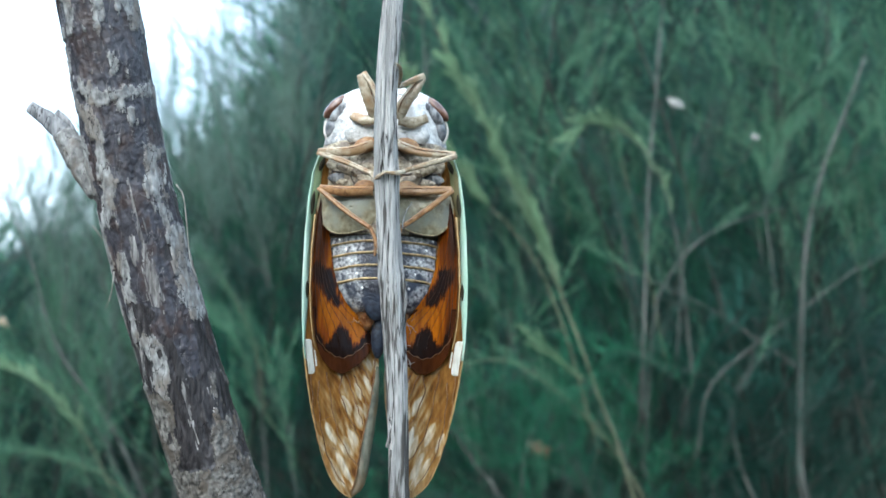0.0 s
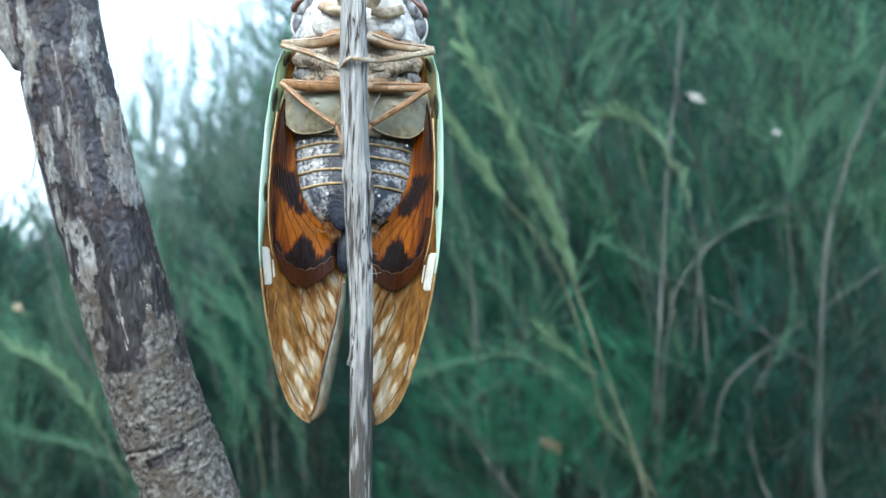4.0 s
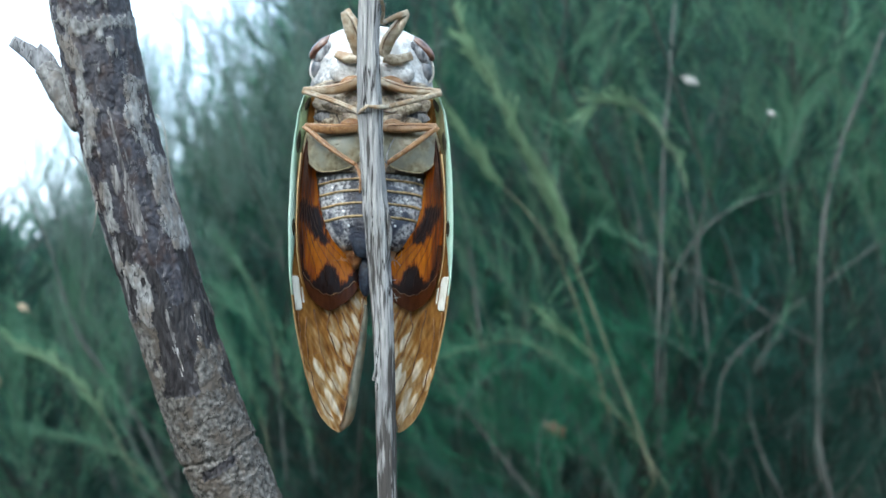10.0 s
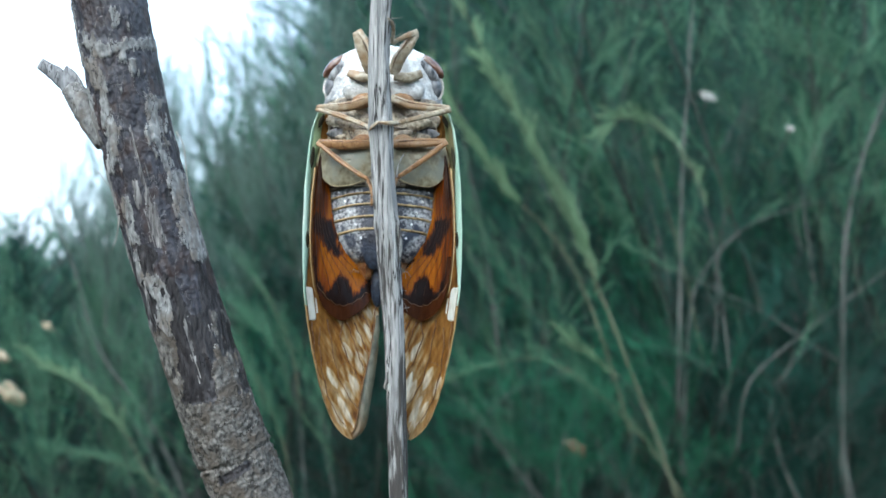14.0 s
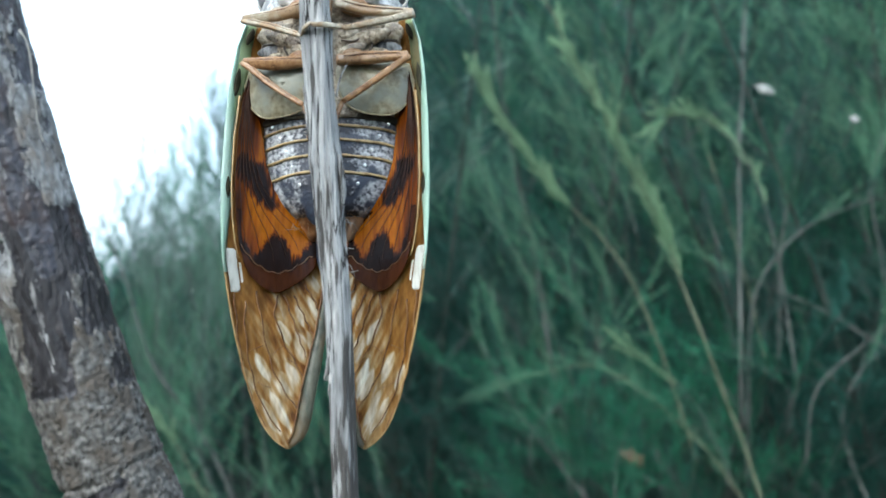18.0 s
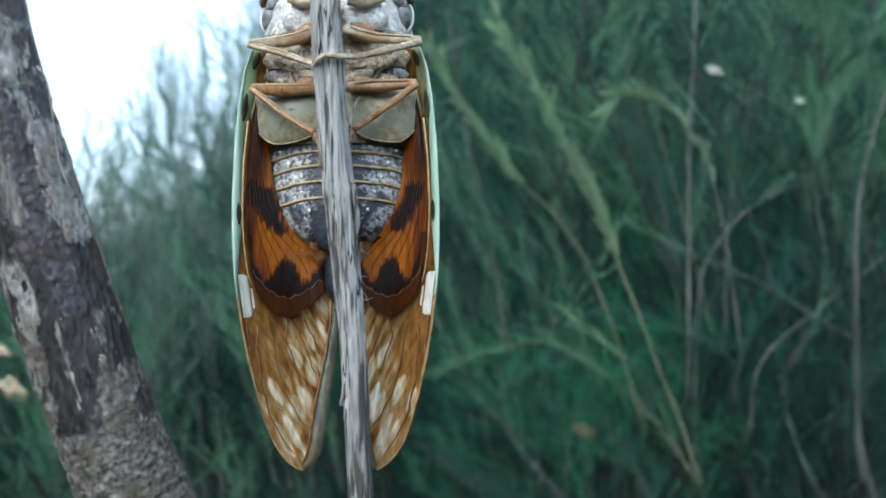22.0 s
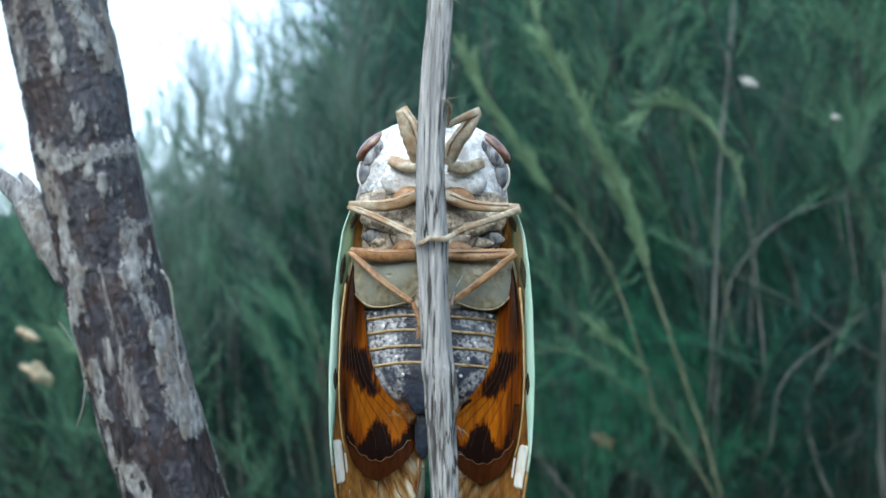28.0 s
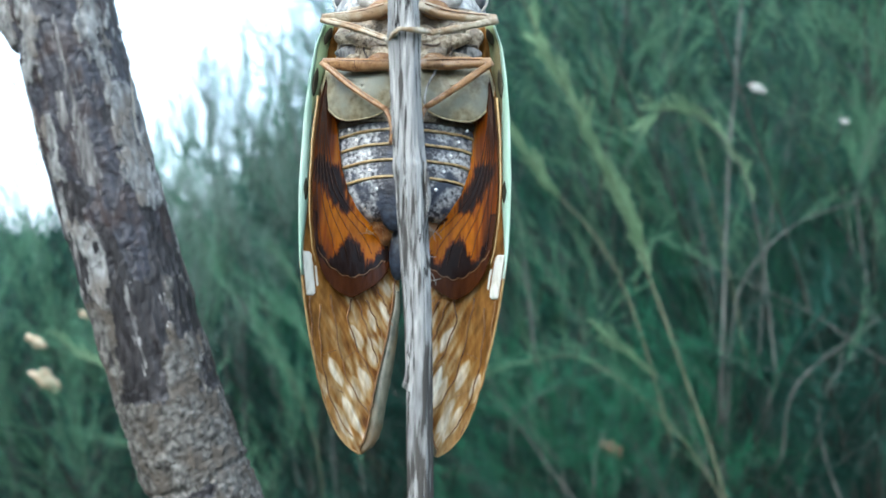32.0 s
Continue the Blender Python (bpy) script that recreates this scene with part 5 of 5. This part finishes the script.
rf = random.Random(77)
for k in range(72):
    x, y = (rf.uniform(800, 1250), rf.uniform(640, 960)) if k < 24 else (rf.uniform(-60, 640), rf.uniform(560, 950)) if k < 36 else (rf.uniform(900, 1700), rf.uniform(120, 600)) if k < 46 else (rf.uniform(800, 1680), rf.uniform(500, 980))
    a = rf.uniform(-1.1, 0.3)
    ln = rf.uniform(110, 210)
    dx, dy = math.sin(a) * ln, -math.cos(a) * ln
    build_sprig([(x + dx, y + dy), (x + dx * 0.55 + 8, y + dy * 0.6), (x, y), (x + 12, y + 60)], 0.0022, 7, "thin feathery green shoot before the darker bushes", d=rf.uniform(1.3, 1.75), leafy=(0, 0.9), size=0.42, light=k % 2 == 0 and k >= 24, seed=500 + k, kinds=FRONDS_FINE if k < 24 else FRONDS if k >= 46 else FRONDS_SLIM)


# fine green sprays that reach sideways low before the bushes
rl = random.Random(63)
for k in range(20):
    x, y = 850 + 26 * k + rl.uniform(-30, 30), rl.uniform(650, 930)
    ln, rise = rl.uniform(90, 170), rl.uniform(40, 130)
    way = 0.6 if k % 5 == 0 else -1
    build_sprig([(x + way * ln, y - rise), (x + way * ln * 0.55, y - rise * 0.85), (x, y - rise * 0.2), (x - way * 8, y + 40)], 0.0022, 11, "fine green spray reaching low before the bushes", d=rl.uniform(1.27, 1.5), leafy=(0, 0.85), size=0.30, kinds=FRONDS_FINE, seed=1200 + k, loose=0.45)

# airy shoots on the open side; their pale colour stands in for bright haze
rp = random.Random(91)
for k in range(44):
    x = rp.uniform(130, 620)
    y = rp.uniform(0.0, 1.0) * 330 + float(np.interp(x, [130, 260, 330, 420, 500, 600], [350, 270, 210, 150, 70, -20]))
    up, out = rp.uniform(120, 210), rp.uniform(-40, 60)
    build_sprig([(x - out, y - up * 0.35), (x - out * 0.5, y), (x, y + up * 0.5), (x + out * 0.3, y + up)], 0.003, 16, "airy shoot on the open side of the bushes, paled to stand for haze", d=rp.uniform(1.4, 2.2), leafy=(0, 0.95), size=0.46, kinds=FRONDS_HAZE, seed=900 + k, loose=0.5)

for path, d in (([(60, 610), (130, 650), (185, 695), (235, 765), (280, 860)], 1.35), ([(90, 765), (190, 785), (270, 820), (330, 880)], 1.36), ([(400, 560), (450, 640), (500, 760), (520, 880)], 1.42), ([(420, 430), (470, 500), (510, 590), (530, 700)], 1.4)):
    build_sprig(path, 0.0035, 26, LIGHT, d=d, leafy=(0, 0.7), size=0.18, seed=int(path[0][0]), kinds=FRONDS_BRIGHT if path[0][0] < 70 else FRONDS_SLIM, loose=0.35, wood="stem_tan")


# tall thin shoots that stand up against the sky, in light needles to imitate glare
for k, (x, y, h, d) in enumerate([(350, 40, 240, 2.0), (300, 130, 160, 2.1), (395, 95, 200, 1.9), (440, 10, 260, 1.9), (255, 190, 120, 2.2), (490, -60, 300, 1.9), (205, 225, 100, 2.3), (420, 60, 200, 2.1), (470, 60, 260, 2.2)]):
    build_sprig([(x, y), (x + 4, y + h * 0.35), (x - 3, y + h * 0.7), (x + 6, y + h)], 0.004, 26, "tall thin green shoot against the sky", d=d, leafy=(0, 0.95), size=0.3, light=True, seed=600 + k, loose=0.4)


def build_leaf(x, y, d, r, mat, label, name="dead_leaf"):
    """A crumpled dry leaf caught in the bush."""
    ob = thing(name, Matrix.Translation(lay(x, y, d)), label, "leaf")
    bm = ball(bmesh.new(), Vector((0, 0, 0)), r * 1.15, r * 0.25, r * 0.6, 25, 18, 12)
    for v in bm.verts:
        v.co *= 1 + 0.8 * noise.noise(v.co / r * 1.9 + Vector((x, y, 0)) * 0.1)
    part("blade", bm, M[mat], ob)
    bm = bmesh.new()
    tube(bm, [Vector((0, 0, 0)), Vector((0.01, 0.06, -0.03)), Vector((0.02, 0.2, -0.05))], [0.002, 0.0015, 0.001], 5)
    part("stalk", bm, M["wood_far"], ob)
    return ob


build_leaf(1015, 757, 1.39, 0.017, "dry_leaf", "crumpled orange-brown dead leaf caught in the bush")
build_leaf(1250, 132, 1.42, 0.012, "pale_leaf", "small whitish dry leaf caught in the bush")
build_leaf(1398, 190, 1.30, 0.007, "pale_leaf", "small whitish dry leaf caught in the bush")
build_leaf(12, 668, 1.5, 0.028, "tan_leaf", "pale tan dead leaf caught in the bush")
build_leaf(-10, 600, 1.6, 0.02, "tan_leaf", "pale tan dead leaf caught in the bush")
build_leaf(75, 548, 1.6, 0.012, "tan_leaf", "pale tan dead leaf caught in the bush")


# the deep thicket behind: countless needles
def hair_mesh(name, root, way, length, half, tone, mat):
    """Many three-sided needles in one mesh: root, direction, length, half width and tone of each."""
    n = len(root)
    side = np.cross(way, np.array([0.1, 1.0, 0.1]))
    side /= np.linalg.norm(side, axis=1)[:, None] + 1e-9
    up = np.cross(way, side)
    co = np.empty((n, 4, 3))
    co[:, 0], co[:, 1], co[:, 2], co[:, 3] = root - side * half[:, None], root + side * half[:, None], root + up * half[:, None], root + way * length[:, None]
    fa = (np.arange(n)[:, None, None] * 4 + np.array([[0, 1, 3], [1, 2, 3], [2, 0, 3]])[None]).reshape(-1)
    me = bpy.data.meshes.new(name)
    me.vertices.add(n * 4)
    me.vertices.foreach_set("co", co.reshape(-1))
    me.loops.add(n * 9)
    me.loops.foreach_set("vertex_index", fa)
    me.polygons.add(n * 3)
    me.polygons.foreach_set("loop_start", np.arange(0, n * 9, 3))
    me.update(calc_edges=True)
    me.attributes.new("tone", "FLOAT", "POINT").data.foreach_set("value", np.repeat(tone, 4))
    me.materials.append(mat)
    return me


def build_thicket():
    """Overlapping plumes of needles in uneven clumps, with deep gaps between them."""
    r = random.Random(9)
    roots, ways, lens, halves, tones = [], [], [], [], []
    rng = np.random.default_rng(4)
    made = 0
    while made < 13000:
        far = made >= 10500
        y = r.uniform(6.2, 7.5) if far else r.uniform(2.9, 6.4)
        x = r.uniform(-0.85, 0.85) * y
        z = r.uniform(0.02, 1) ** 0.6 * (min(crest(x, y), 4.6) - 0.38)
        if noise.noise(Vector((x * 1.5, y * 0.9, z * 1.7))) + 0.5 * noise.noise(Vector((x * 4, y * 2, z * 4.5))) < -0.12 and z < 1.7:
            continue
        made += 1
        d = np.array([r.uniform(-0.75, 0.45), r.uniform(-0.5, 0.3), r.uniform(0.35, 1.0)])
        d /= np.linalg.norm(d)
        ln = r.uniform(0.22, 0.55)
        sag = np.array([r.uniform(-0.3, 0.2), 0, r.uniform(-0.35, 0.1)]) * ln
        n = 46
        f = rng.random(n)
        p = np.array([x, y, z]) + d * (ln * f)[:, None] + sag * (f * f)[:, None]
        w = d + sag * 0.9 * f[:, None] / ln + rng.normal(0, 0.36, (n, 3))
        w /= np.linalg.norm(w, axis=1)[:, None]
        roots.append(p), ways.append(w)
        lens.append(rng.uniform(0.05, 0.13, n) * (1.1 - 0.6 * f) * (1.6 if far else 1))
        halves.append(rng.uniform(0.0016, 0.0034, n) * (2.2 if far else 1))
        tones.append(np.full(n, r.random()))
    # needles coloured darker to stand for the shade in the depths
    ob = new("thicket", hair_mesh("thicket", *map(np.concatenate, (roots, ways, lens, halves, tones)), M["needle_shaded"]))
    return tagged(ob, "dense green feathery thicket, darkened as in deep shade", "bushes", kind="stuff")


build_thicket()


def build_far_hedge():
    """The closed leaf mass behind the thicket: a lumpy bank with an uneven top."""
    bm = bmesh.new()
    rows = []
    for k in range(34):
        row = []
        for i in range(150):
            x = -7.6 + 15.2 * i / 149
            top = max(crest(x, 7.8) - 0.35 + 0.25 * noise.noise(Vector((x * 2.3, 0, 4))), 0.4)
            z = top * k / 33 - 0.05
            lump = 0.35 * noise.noise(Vector((x * 1.6, z * 1.6, 0))) + 0.16 * noise.noise(Vector((x * 5, z * 5, 2)))
            row.append(Vector((x, 7.9 + lump + 0.5 * (k / 33) ** 3, z)))
        rows.append(row)
    sheet(bm, rows, 0.8)
    bmesh.ops.recalc_face_normals(bm, faces=bm.faces)
    return tagged(part("far_hedge", bm, M["needle_shaded"], None), "closed green hedge far behind the thicket, darkened as in deep shade", "bushes", kind="stuff")


build_far_hedge()


def build_surround():
    """Unseen growth added on the sides and behind the camera to shade the twig from low light."""
    r = random.Random(12)
    co, fa = [], []
    for i in range(26000):
        a = r.uniform(radians(125), radians(415))
        d = r.uniform(1.6, 4.0)
        x, y = d * math.sin(a - math.pi / 2 - 0.0), d * math.cos(a - math.pi / 2)
        if y > 0.6 * abs(x):
            continue
        z = r.uniform(0, 1) * (1.9 + 0.3 * math.sin(a * 5))
        w = Vector((r.uniform(-0.5, 0.5), r.uniform(-0.5, 0.5), r.uniform(0.2, 1))).normalized()
        s = w.cross(Vector((x, y, 0.2))).normalized() * r.uniform(0.008, 0.02)
        p = Vector((x, y, z))
        n = len(co)
        co += [p - s, p + s, p + w.cross(s) * 0.8, p + w * r.uniform(0.15, 0.35)]
        fa += [(n, n + 1, n + 3), (n + 1, n + 2, n + 3), (n + 2, n, n + 3)]
    me = bpy.data.meshes.new("surrounding_growth")
    me.from_pydata(co, [], fa)
    me.materials.append(M["needle"])
    return tagged(new("surrounding_growth", me), "unseen green growth added around the camera to block low light", "bushes", kind="stuff")


build_surround()


# sideways sway of the long bright shoot in the wind: seconds, millimetres at breast height
SWAY = {0: -9, 0.5: -4, 1: -3, 2: -5, 2.5: -1, 3: -4, 3.5: -8, 5.5: 0, 6: 5, 6.5: 7, 7: -1, 8: -3, 9: 1, 9.5: -5, 10: -3, 10.5: -9, 11: 0, 11.5: -6, 12: 4, 12.5: -7, 13: 0, 14: -1, 14.5: -4,
        16.5: 20, 17: 27, 17.5: 37, 18: 44, 19: 49, 19.5: 49, 20: 38, 20.5: 30, 21: 13, 21.5: 19, 22: 21, 22.5: 31, 23: 39, 23.5: 24, 24: 38, 24.5: 28, 26.5: -2, 27: 13, 27.5: 8, 28: 28, 28.5: 21, 30: 20, 31: 22, 32: 18}


def motions():
    """The long shoot leans about its foot in the wind; all else stands still."""
    foot = swaying.matrix_world.translation.copy()
    walk(swaying, [(t, pose(*foot, 0, math.degrees(mm / 1000 / 1.22), 0)) for t, mm in SWAY.items()])


motions()
